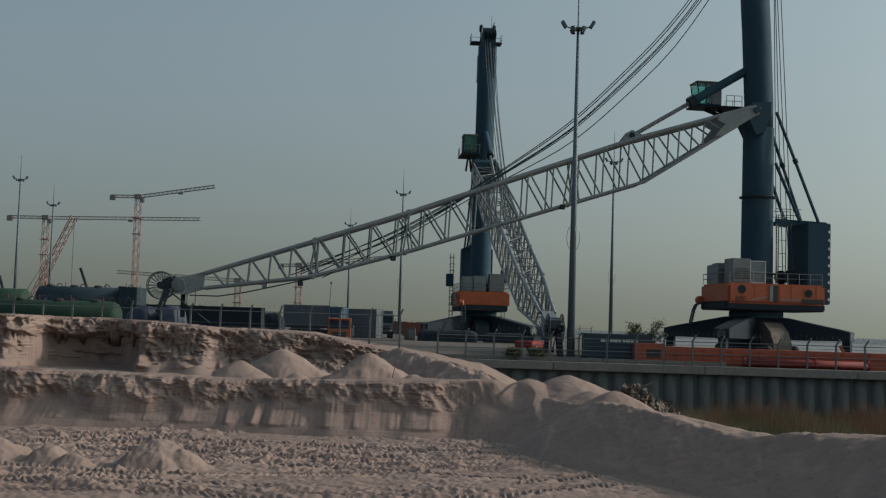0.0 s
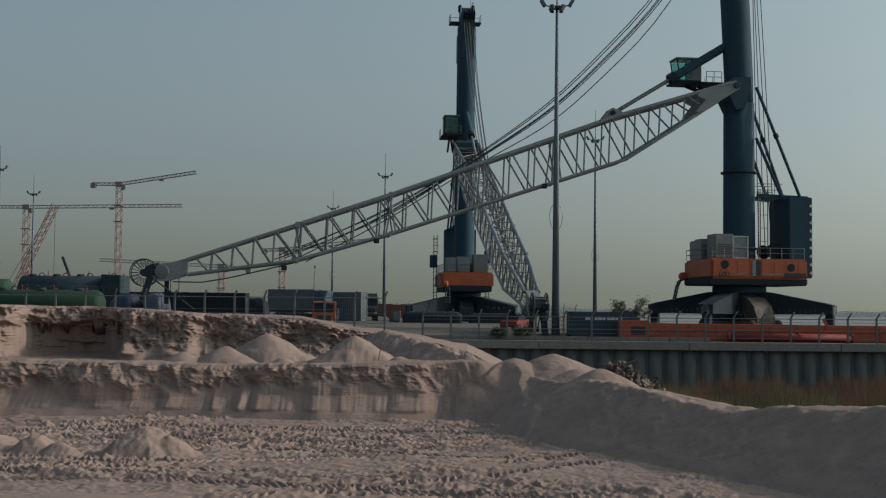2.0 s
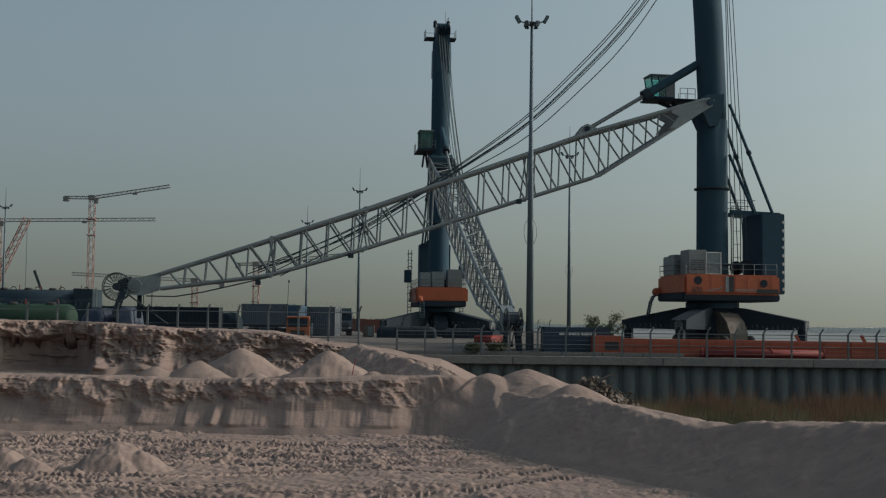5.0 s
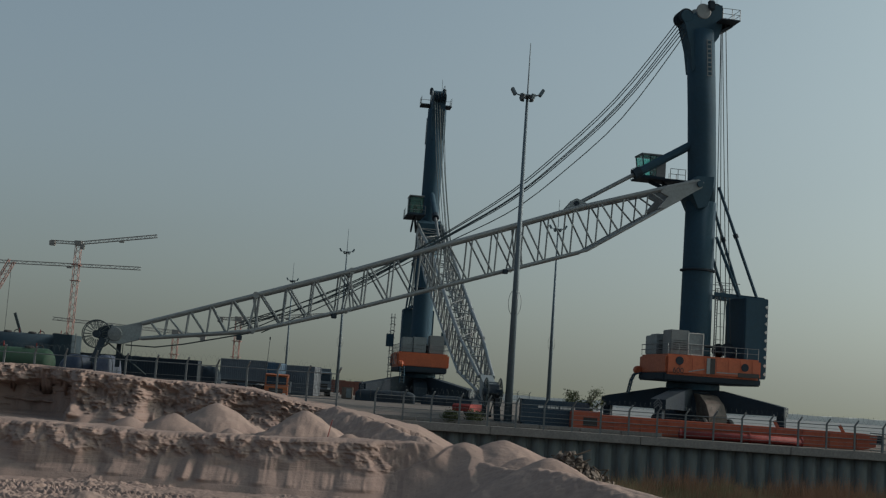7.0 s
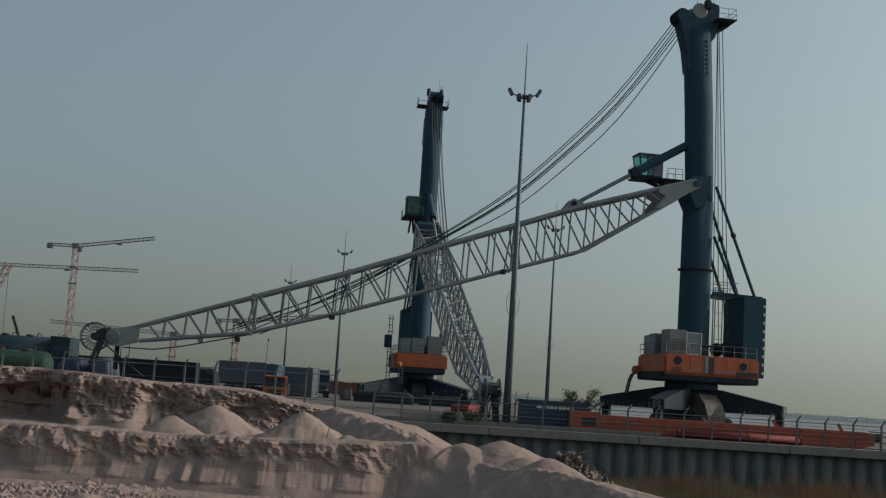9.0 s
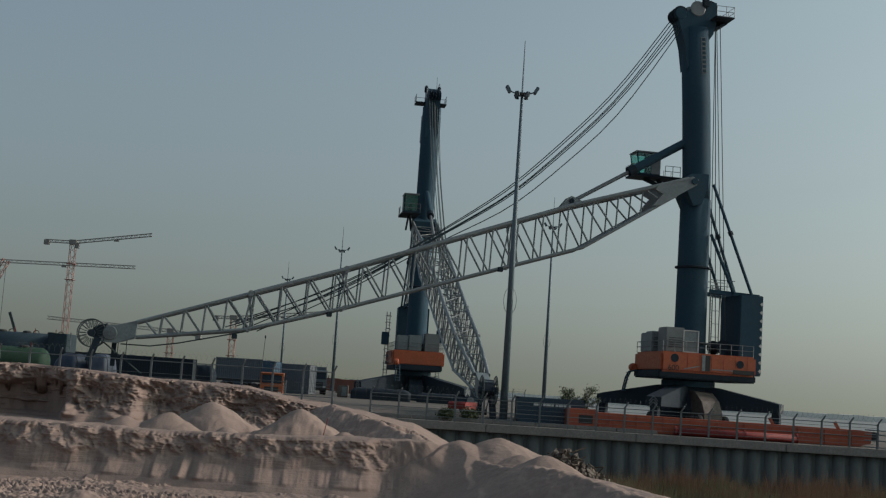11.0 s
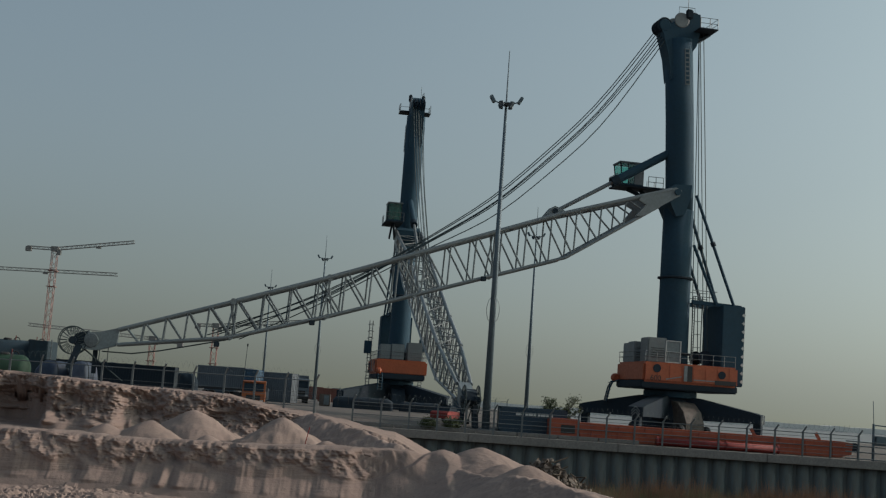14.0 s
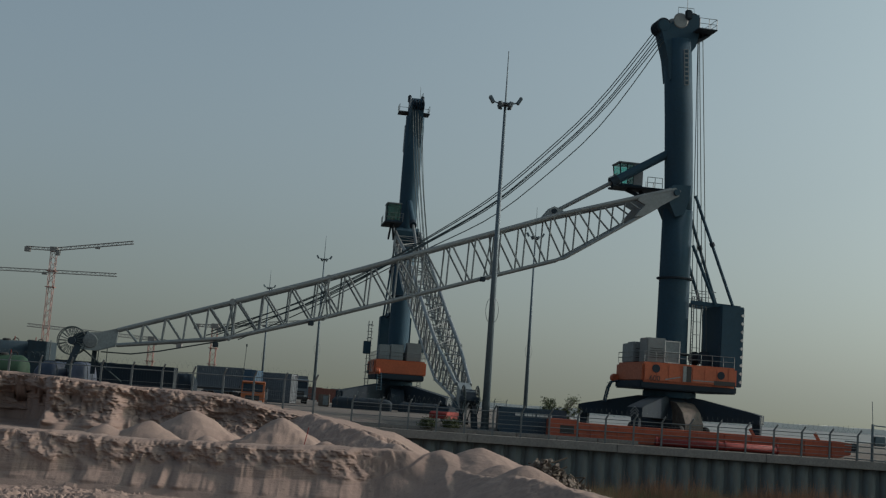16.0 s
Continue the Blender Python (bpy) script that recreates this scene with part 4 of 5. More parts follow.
# ---- light masts ----
def light_mast(x, y, z, height, label):
    mast = thing("light_mast", pose(x, y, z), label, "light mast", "floodlight masts of the port")
    k = height / 30
    part("pole", bar((0, 0, 0), (0, 0, height), 0.34 * k + 0.03, 14, 0.12), POLE, mast, smooth=True)
    part("base_plate", block((1.3, 1.3, 0.12), (0, 0, 0.06), bevel=0.03), GALV, mast)
    part("lightning_rod", bar((0, 0, height), (0, 0, height * 1.17), 0.085, 6, 0.035), POLE, mast)
    part("head_frame", lathe([(0.55, height - 0.1), (0.7, height), (0.55, height + 0.1)], 16), POLE, mast)
    for a, r, up, sc in ((0, 1.25, 0.4, 1.0), (180, 1.25, 0.4, 1.0), (55, 0.8, -0.1, 0.7), (125, 0.8, -0.1, 0.7), (235, 0.8, -0.1, 0.7), (305, 0.8, -0.1, 0.7)):
        c, s = math.cos(radians(a)), math.sin(radians(a))
        lamp = part("floodlight", block((0.3 * sc, 0.6 * sc, 0.7 * sc), (r * c, r * s, height + up), (0, 30, a), bevel=0.05), POLE, mast)
        part("arm", bar((0.4 * c, 0.4 * s, height), (r * c, r * s, height + up - 0.1), 0.06), POLE, lamp)
    bm = bmesh.new()
    for a in range(4):
        c, s = math.cos(a * math.tau / 4 + 0.3), math.sin(a * math.tau / 4 + 0.3)
        pts = [(q * c, q * s, height * (0.325 + 0.072 * i / 12)) for i in range(13) for q in (0.26 + 0.34 * math.sin(math.pi * i / 12) ** 0.6,)]
        sweep(pts, 0.024, 5, bm)
    part("service_cage", bm, GALV, mast)
    return mast


def mast_at(u, v_top, y, ground_z, label):
    return light_mast(u * y, y, ground_z, EYE + v_top * y - ground_z, label)


mast_at(0.0603, 0.2435, 110.0, 0.25, "tall grey steel floodlight mast by the quay fence")
mast_at(0.0915, 0.136, 205.0, 0.95, "slim distant grey floodlight mast")
mast_at(-0.0768, 0.106, 240.0, 0.95, "slim distant grey floodlight mast")
mast_at(-0.1185, 0.080, 300.0, 0.95, "slim distant grey floodlight mast")
mast_at(-0.3902, 0.110, 235.0, 0.95, "slim distant grey floodlight mast")
mast_at(-0.362, 0.090, 270.0, 0.95, "slim distant grey floodlight mast")


# ---- quay wall ----
WALL_Y = 104.0
quay = thing("quay_wall", pose(0, WALL_Y, 0), "dark tubular steel pile wall under a grey concrete capping beam", "quay wall", kind="structure")
x = -7.5
for k in range(9):
    w = 12.4
    part("capping_beam", block((w - 0.03, 1.6, 0.66), (x + w / 2, 0.75, -0.33), bevel=0.035), CONCRETE, quay)
    x += w
pile_mesh = None
for k in range(58):
    px = -6.6 + 1.41 * k
    if pile_mesh is None:
        first = part("pile", lathe([(0.66, -6.5), (0.66, -0.6)], 24), PILE, quay, smooth=True)
        pile_mesh = first.data
        first.location = (px, 0.9, 0)
    else:
        ob = new("pile", pile_mesh)
        ob.parent = quay
        ob.location = (px, 0.9, 0)
part("pile_web", block((84, 0.12, 5.9), (34, 0.62, -3.6)), PILE, quay)
kerb = thing("kerb", pose(0, WALL_Y + 2.2, 0.0), "low grey concrete kerb behind the fence", "kerb", kind="structure")
for k in range(7):
    part("kerb_block", block((3.4, 0.4, 0.34), (-3.0 + 3.45 * k, 0, 0.17), bevel=0.04), CONCRETE, kerb)


# ---- fences ----
def fence_run(name, x0, x1, y, z, tall, step, label):
    run = thing(name, pose(x0, y, z), label, "fence", "perimeter fences", kind="structure")
    n = int((x1 - x0) / step)
    post = None
    for k in range(n + 1):
        if post is None:
            bm = block((0.15, 0.15, tall), (0, 0, tall / 2), bevel=0.02)
            beam((0, 0, tall - 0.05), (0.22, -0.3, tall + 0.42), 0.1, 0.1, bm)
            post = part("post", bm, GALV, run).data
        else:
            ob = new("post", post)
            ob.parent = run
            ob.location = (k * step, 0, 0)
    ln = n * step
    for h in (0.35, 0.98, tall - 0.12):
        part("rail", bar((0, 0, tall * 0 + h), (ln, 0, h), 0.038 if h > 0.5 else 0.02, 5), GALV, run)
    for h in (0.65, 1.35, 1.7, 2.0):
        part("wire", bar((0, 0.03, h), (ln, 0.03, h), 0.014, 4), GALV, run)
    turns = int(ln / 0.42)
    pts = [(ln * i / (turns * 9), -0.1 + 0.27 * math.sin(i * math.tau / 9), tall + 0.42 + 0.27 * math.cos(i * math.tau / 9) + 0.05 * math.sin(i * 0.13)) for i in range(turns * 9)]
    part("razor_wire", sweep(pts, 0.006, 3), ROPE, run, "coiled razor wire")
    return run


fence_run("fence", -43.0, -5.2, 98.0, 0.42, 3.06, 2.37, "grey steel post fence with razor wire above the sand bank")
fence_run("fence", -4.75, 37.5, WALL_Y + 0.55, 0.0, 2.1, 2.345, "grey steel post fence with razor wire on the capping beam")
fence_run("fence", -60.0, 22.0, 262.0, 0.95, 2.4, 2.5, "distant grey steel fence with razor wire across the yard")

gate = thing("guard_rail", pose(37.4, WALL_Y + 0.6, 0), "low grey steel guard rail at the end of the fence", "railing", kind="structure")
for k in range(4):
    part("post", bar((k * 1.4, 0, 0), (k * 1.4, 0, 1.25), 0.05), GALV, gate)
for h in (0.15, 0.7, 1.2, 1.55):
    part("rail", bar((-1.0, 0, h), (5.5, 0, h - 0.1), 0.05), GALV, gate)
cctv = thing("camera_post", pose(38.9, WALL_Y + 1.1, 0), "grey post with a security camera box", "post")
part("post", bar((0, 0, 0), (0, 0, 3.1), 0.12, 8), POLE, cctv)
part("bracket", bar((0, 0, 3.0), (1.1, 0, 2.95), 0.05), POLE, cctv)
part("housing", block((0.9, 0.5, 0.8), (0.6, 0, 1.7), bevel=0.05), POLE, cctv)
part("aerial", bar((0, 0, 3.1), (-0.1, 0, 5.0), 0.03), POLE, cctv)
bollard = thing("bollard", pose(41.8, WALL_Y + 1.4, 0), "dark blue steel mooring bollard on the quay edge", "bollard")
part("drum", lathe([(0.7, 0), (0.5, 0.2), (0.45, 0.8), (0.75, 1.0), (0.75, 1.25), (0.4, 1.35)], 18), NAVY, bollard)
part("base", block((1.7, 1.5, 0.1), (0, 0, 0.05)), GALV, bollard)

# ---- orange pontoon and the red pipe before it ----
pontoon = thing("pontoon", pose(25.0, 108.6, 0.02), "long faded orange steel pontoon lying on the quay", "pontoon")
part("hull", prism([(-10.4, 0.05), (11.8, 0.05), (12.9, 0.35), (13.0, 1.3), (12.0, 1.42), (-10.6, 1.5)], 2.4), ORANGE_FADED, pontoon)
for k in range(10):
    part("rib", block((0.12, 0.08, 1.32), (-9.4 + 2.3 * k, -1.24, 0.75)), ORANGE_FADED, pontoon)
part("rubbing_strake", block((22.8, 0.1, 0.12), (1.0, -1.25, 0.98)), ORANGE_FADED, pontoon)
for xx in (4.6, 10.2):
    part("horn", beam((xx, -0.9, 1.4), (xx - 0.35, -0.9, 2.0), 0.16, 0.25), ORANGE_FADED, pontoon)
part("tow_eye", lathe([(0.2, -0.3), (0.35, -0.3), (0.35, 0.3), (0.2, 0.3)], 14, m=pose(13.3, -0.6, 1.0, 90)), NAVY_DARK, pontoon)
small = thing("pontoon", pose(13.2, 108.3, 0.02), "short orange steel pontoon box beside the container", "pontoon")
part("hull", block((2.6, 2.0, 1.7), (0, 0, 0.87), bevel=0.1), ORANGE_FADED, small)
# flat black plate: the shade of a hollow painted onto the hull side
part("recess_shade", block((1.2, 0.06, 0.7), (0.3, -1.0, 0.85)), BLACK, small)
pipe = thing("dredge_pipe", pose(0, 106.9, 0.02), "bright red steel pipe lying before the pontoon", "pipe")
part("tube", bar((21.0, 0, 0.36), (31.5, 0, 0.36), 0.34, 18), RED, pipe, smooth=True)
for xx in (21.1, 26.4, 27.0, 31.4):
    part("flange", bar((xx - 0.07, 0, 0.36), (xx + 0.07, 0, 0.36), 0.42, 18), RED, pipe)


# ---- containers and vehicles ----
def container(m, size, mat, label, bars=0):
    box = thing("shipping_container", m, label, "container", "containers in the yard")
    lx, ly, lz = size
    body = part("body", block((lx - 0.12, ly - 0.12, lz - 0.1), (0, 0, lz / 2), bevel=0.02), mat, box)
    rib = None
    n = int(lx / 0.28)
    for s in (-1, 1):
        for k in range(n):
            xx = -lx / 2 + 0.2 + (lx - 0.4) * (k + 0.5) / n
            if rib is None:
                rib = part("corrugation", block((0.14, 0.05, lz - 0.35), (0, 0, 0), bevel=0.015), mat, box)
                rib.location = (xx, s * (ly / 2 - 0.04), lz / 2)
                continue
            ob = new("corrugation", rib.data)
            ob.parent = box
            ob.location = (xx, s * (ly / 2 - 0.04), lz / 2)
    for sx in (-1, 1):
        for sy in (-1, 1):
            part("corner_post", block((0.16, 0.16, lz), (sx * (lx / 2 - 0.08), sy * (ly / 2 - 0.08), lz / 2)), mat, box)
        for k in (-0.75, -0.3, 0.3, 0.75):
            part("lock_rod", bar((sx * (lx / 2 - 0.02), k * ly / 2.4, 0.2), (sx * (lx / 2 - 0.02), k * ly / 2.4, lz - 0.2), 0.025, 5), GALV, box)
    for sy in (-1, 1):
        for z in (0.08, lz - 0.08):
            part("side_rail", block((lx, 0.12, 0.16), (0, sy * (ly / 2 - 0.06), z)), mat, box)
    for k in range(bars):
        part("marking_bar", block((0.22 if k % 3 else 0.4, 0.02, 0.26), (-1.3 + 0.36 * k, -ly / 2 - 0.012, lz * 0.74)), WHITE, box)
    return box


def wheel_of(parent, x, y, r=0.5, w=0.32):
    tyre = part("wheel", lathe([(r * 0.55, -w / 2), (r * 0.95, -w / 2), (r, -w / 3), (r, w / 3), (r * 0.95, w / 2), (r * 0.55, w / 2)], 18, m=pose(x, y, r, 90)), BLACK, parent)
    part("rim", lathe([(0.1, -w * 0.4), (r * 0.55, -w * 0.45), (r * 0.55, w * 0.45), (0.1, w * 0.4)], 14, m=pose(x, y, r, 90)), GALV, tyre)


def truck(m, paint, load, label):
    """A cab-over lorry facing -y, with a load bed or a box behind."""
    lorry = thing("lorry", m, label, "truck", "lorries in the yard")
    cab = part("cab", prism([(-1.15, 0.75), (1.0, 0.75), (1.0, 3.0), (0.75, 3.15), (-0.75, 3.1), (-1.05, 2.2), (-1.15, 1.7)], 2.45, pose(0, -0.2, 0, 0, 0, 90)), paint, lorry, "painted steel cab")
    part("windscreen", block((2.1, 0.06, 0.85), (0, -1.26, 2.42), (-14, 0, 0)), NAVY_DARK, cab)
    part("grille", block((1.5, 0.06, 0.5), (0, -1.37, 1.35)), BLACK, cab)
    part("bumper", block((2.5, 0.35, 0.45), (0, -1.3, 0.72), bevel=0.06), BLACK, cab)
    part("sun_visor", block((2.3, 0.35, 0.08), (0, -1.15, 3.05), (20, 0, 0)), paint, cab)
    for s in (-1, 1):
        part("headlight", block((0.35, 0.06, 0.22), (s * 0.9, -1.39, 1.0), bevel=0.02), WHITE, cab)
        part("mirror", block((0.08, 0.12, 0.5), (s * 1.42, -1.2, 2.3)), BLACK, cab)
        part("side_window", block((0.04, 0.8, 0.7), (s * 1.232, -0.35, 2.4)), NAVY_DARK, cab)
    part("frame_rail", block((0.9, 8.5, 0.3), (0, 4.4, 0.85)), BLACK, lorry)
    for s in (-1, 1):
        for y in (-0.5, 4.2, 6.8, 8.0):
            wheel_of_y(lorry, s * 1.05, y)
    if load == "bed":
        part("load_bed", block((2.45, 7.2, 1.3), (0, 5.1, 1.75), bevel=0.05), NAVY_DARK, lorry, "dark steel load bed")
    elif load == "tarp":
        prof = [(-1.25, 1.1), (1.25, 1.1), (1.25, 2.5), (0.9, 2.95), (0, 3.1), (-0.9, 2.95), (-1.25, 2.5)]
        part("tarpaulin", prism(prof, 7.6, pose(0, 5.2, 0)), NAVY_BOX, lorry, "dark tarpaulin over the load")
    else:
        part("box_body", block((2.5, 6.6, 2.5), (0, 4.9, 2.35), bevel=0.04), STEEL_BOX, lorry, "grey box body")
    return lorry


def wheel_of_y(parent, x, y, r=0.5, w=0.32):
    """A wheel whose axle lies along x."""
    tyre = part("wheel", lathe([(r * 0.55, -w / 2), (r * 0.95, -w / 2), (r, -w / 3), (r, w / 3), (r * 0.95, w / 2), (r * 0.55, w / 2)], 18, m=pose(x, y, r, 0, 90, 0)), BLACK, parent)
    part("rim", lathe([(0.1, -w * 0.4), (r * 0.55, -w * 0.45), (r * 0.55, w * 0.45), (0.1, w * 0.4)], 14, m=pose(x, y, r, 0, 90, 0)), GALV, tyre)


container(pose(10.65, 110.2, 0.28), (5.9, 2.44, 2.16), NAVY_BOX, "dark navy steel container with pale worn markings", 9)
truck(pose(-14.6, 117.5, 0.46, 0, 0, 4) @ Matrix.Scale(0.86, 4), TRUCK_ORANGE, "bed", "orange cab-over lorry parked inside the fence")
truck(pose(-28.1, 134.0, 0.95, 0, 0, -6) @ Matrix.Scale(0.8, 4), TRUCK_ORANGE, "tarp", "orange cab-over lorry half hidden behind the sand bank")
truck(pose(-14.7, 165, 0.95, 0, 0, 8), STEEL_BOX, "box", "grey box lorry parked in the yard")


def trailer_load(m, ln, label):
    """A trailer carrying a closed container."""
    t = thing("trailer", m, label, "trailer")
    part("deck", block((ln, 2.4, 0.25), (0, 0, 1.2)), BLACK, t)
    for xx in (ln / 2 - 1.0, ln / 2 - 2.3, -ln / 2 + 1.2):
        for s in (-1, 1):
            wheel_of(t, xx, s * 1.0)
    return t


trailer_load(pose(-22.6, 152.2, 0.95, 0, 0, -14), 6.2, "dark flat trailer under a container")
container(pose(-22.6, 152.2, 2.28, 0, 0, -14), (6.06, 2.44, 2.5), STEEL_BOX, "grey-blue corrugated container on a trailer")
container(pose(-19.0, 151.2, 0.95, 0, 0, -14), (1.6, 2.4, 3.7), BLUE_BOX, "blue steel container end beside the grey one")
container(pose(-16.8, 156.0, 0.95, 0, 0, -14), (5.0, 2.44, 3.6), STEEL_BOX, "pale topped container standing in the yard")
container(pose(-30.6, 131.2, 0.95, 0, 0, 1), (12.2, 2.44, 3.1), NAVY_DARK, "long near black box trailer body behind the fence")
container(pose(-43.5, 137.0, 0.95, 0, 0, 0), (12.2, 2.44, 3.0), NAVY_BOX, "long dark navy box behind the tanks")
for k, (xx, yy, mat, nm) in enumerate(((-29.0, 262, RUST_BOX, "rust red"), (-21.5, 264, RUST_BOX, "rust red"), (-13.8, 266, STEEL_BOX, "grey-blue"), (-39, 258, NAVY_BOX, "navy"),
                                       (-6.0, 240, NAVY_BOX, "navy"), (2.0, 236, NAVY_BOX, "navy"), (-12.5, 212, RUST_BOX, "rust red"), (6.5, 215, NAVY_BOX, "navy"))):
    container(pose(xx, yy, 0.95, 0, 0, 3 * (k % 3) - 3), (6.06, 2.44, 2.6 if k < 3 else 2.3), mat, f"distant {nm} corrugated container in the yard")
van = thing("utility_cabinet", pose(-10.2, 150, 0.95), "small weathered cream cabinet standing in the yard", "cabinet")
part("body", block((1.3, 0.9, 1.4), (0, 0, 0.7), bevel=0.05), CREAM, van)
part("door", block((0.6, 0.04, 1.1), (0.2, -0.47, 0.7)), UNIT_GREY, van)

car = thing("car", pose(3.4, 118, 0.62, 0, 0, 68), "small red car parked beside the crane boom", "car")
body = part("body", prism([(-2.0, 0.3), (2.0, 0.3), (2.1, 0.6), (1.9, 0.85), (0.9, 0.95), (-1.6, 0.98), (-2.05, 0.8)], 1.7), RED, car)
bmesh_cab = prism([(-1.5, 0.95), (0.9, 0.95), (0.3, 1.42), (-1.0, 1.45)], 1.5)
part("cabin", bmesh_cab, NAVY_DARK, car)
for xx in (-1.25, 1.3):
    for s in (-1, 1):
        wheel_of(car, xx, s * 0.78, 0.32, 0.2)


# ---- tanks and covered loads behind the sand bank ----
def tank(m, r, ln, mat, label, dome=0.5, fittings=True):
    t = thing("storage_tank", m, label, "tank", "steel tanks in the yard")
    prof = [(0.05, -ln / 2 - dome), (r * 0.55, -ln / 2 - dome * 0.85), (r * 0.85, -ln / 2 - dome * 0.5), (r, -ln / 2), (r, ln / 2), (r * 0.85, ln / 2 + dome * 0.5), (r * 0.55, ln / 2 + dome * 0.85), (0.05, ln / 2 + dome)]
    part("shell", lathe(prof, 40, m=pose(0, 0, r + 0.45, 0, 90, 0)), mat, t, smooth=True)
    for s in (-0.35, 0.35):
        part("saddle", block((0.5, r * 1.5, 0.9), (s * ln, 0, 0.45)), BLACK, t)
    if fittings:
        for k in range(4):
            xx = -ln * 0.4 + k * ln * 0.26
            part("manhole", lathe([(0.42, 0), (0.42, 0.12), (0.3, 0.2)], 14, m=pose(xx, -0.1, 2 * r + 0.42)), BLACK, t)
            part("hoop_handle", sweep([(xx + 0.9 + 0.3 * math.cos(a), 0, 2 * r + 0.42 + 0.3 * math.sin(a)) for a in np.linspace(0, math.pi, 7)], 0.05, 5), BLACK, t)
        for k in range(5):
            part("hose_drape", bar((-ln * 0.42 + k * ln * 0.2, -r * 0.8, 2 * r * 0.55), (-ln * 0.38 + k * ln * 0.2, 0, 2 * r + 0.46), 0.05, 5), NAVY_DARK, t)
            part("red_tag", block((0.07, 0.05, 0.7), (-ln * 0.45 + k * ln * 0.22, -0.3, 2 * r + 0.55)), RED, t)
    return t


tank(pose(-42.3, 128, 0.95), 2.12, 9.6, BLUE_TANK, "long dark blue-grey horizontal steel tank", 0.3)
endbox = thing("tank_frame", pose(-37.4, 127.5, 0.95), "dark blue steel end frame with ladder on the tank", "frame")
part("panel", block((1.9, 3.6, 4.6), (0, 0, 2.45), bevel=0.06), BLUE_TANK, endbox)
for k in range(7):
    part("rung", bar((1.0, -1.5, 0.5 + 0.6 * k), (1.25, -1.5, 0.5 + 0.6 * k), 0.04, 5), GALV, endbox)
part("stile", bar((1.25, -1.5, 0.1), (1.25, -1.5, 4.9), 0.06, 5), GALV, endbox)
tank(pose(-51.8, 130, 0.95), 1.95, 4.5, GREEN_TANK, "short dark green steel tank beside the long one", 0.3, False)
tank(pose(-40.4, 110, 0.95), 1.27, 13.0, GREEN_TANK, "long dark green horizontal steel tank behind the fence", 0.7)


def covered_load(m, ln, w, h, mat, label):
    """A load under a sheet: rounded section, folds across it and drooping ends."""
    t = thing("covered_load", m, label, "covered load", "tarpaulin covered loads in the yard")
    bm = bmesh.new()
    rows = []
    seed = ln * 7.3 + w
    for k in range(25):
        f = k / 24
        end = min(1.0, math.sin(math.pi * min(f, 1 - f) * 4) if min(f, 1 - f) < 0.125 else 1.0)
        droop = 0.72 + 0.28 * end ** 0.6
        ring = []
        for a in range(17):
            ang = math.pi * a / 16
            c, d = math.cos(ang), math.sin(ang)
            y = w / 2 * math.copysign(abs(c) ** 0.6, c)
            z = h * d ** 0.45 * droop if 0 < a < 16 else 0.0
            fold = 0.09 * (noise.noise(Vector((f * ln * 1.6, a * 0.5, seed))) + 0.6 * noise.noise(Vector((f * ln * 4, a * 0.9, seed + 5))))
            ring.append(bm.verts.new((ln * (f - 0.5), y * (1 + fold), max(z * (1 + fold * 0.6), 0.0))))
        rows.append(ring)
    for a, b in zip(rows, rows[1:]):
        for i in range(16):
            bm.faces.new((a[i], b[i], b[i + 1], a[i + 1]))
    for ring, flip in ((rows[0], False), (rows[-1], True)):
        bm.faces.new(ring if not flip else list(reversed(ring)))
    bmesh.ops.recalc_face_normals(bm, faces=bm.faces[:])
    cover = part("tarpaulin", bm, mat, t, smooth=True)
    for k in range(int(ln / 1.2)):
        xx = -ln / 2 + 0.6 + 1.2 * k
        rope = [(xx, w / 2 * 1.04 * math.copysign(abs(math.cos(a)) ** 0.6, math.cos(a)), h * 1.03 * math.sin(a) ** 0.45) for a in np.linspace(0.05, math.pi - 0.05, 13)]
        part("lashing", sweep(rope, 0.025, 5), BLACK, cover)
    return t


covered_load(pose(-32.9, 119.5, 0.95, 0, 0, 60), 5.0, 2.5, 2.75, TARP, "rounded load under a dark blue tarpaulin")
covered_load(pose(-30.7, 118.5, 0.95, 0, 0, 84), 3.2, 1.6, 2.85, TARP_PALE, "upright load under a pale blue tarpaulin")
covered_load(pose(-32.0, 137, 0.95, 0, 0, 2), 9.0, 2.6, 3.15, NAVY_DARK, "long load under a near black tarpaulin")
covered_load(pose(-26.0, 139, 0.95, 0, 0, -3), 4.6, 2.6, 2.65, NAVY_DARK, "long load under a near black tarpaulin, its end rounded")
covered_load(pose(-40.0, 140, 0.95, 0, 0, 2), 7.0, 2.6, 3.2, NAVY_DARK, "long load under a near black tarpaulin")
covered_load(pose(-5.6, 148, 0.9, 0, 0, 2), 7.0, 2.2, 1.35, NAVY_DARK, "low dark load on the ground behind the crane")
covered_load(pose(1.2, 150, 0.9, 0, 0, -4), 5.0, 2.2, 1.2, NAVY_DARK, "low dark load on the ground behind the crane")


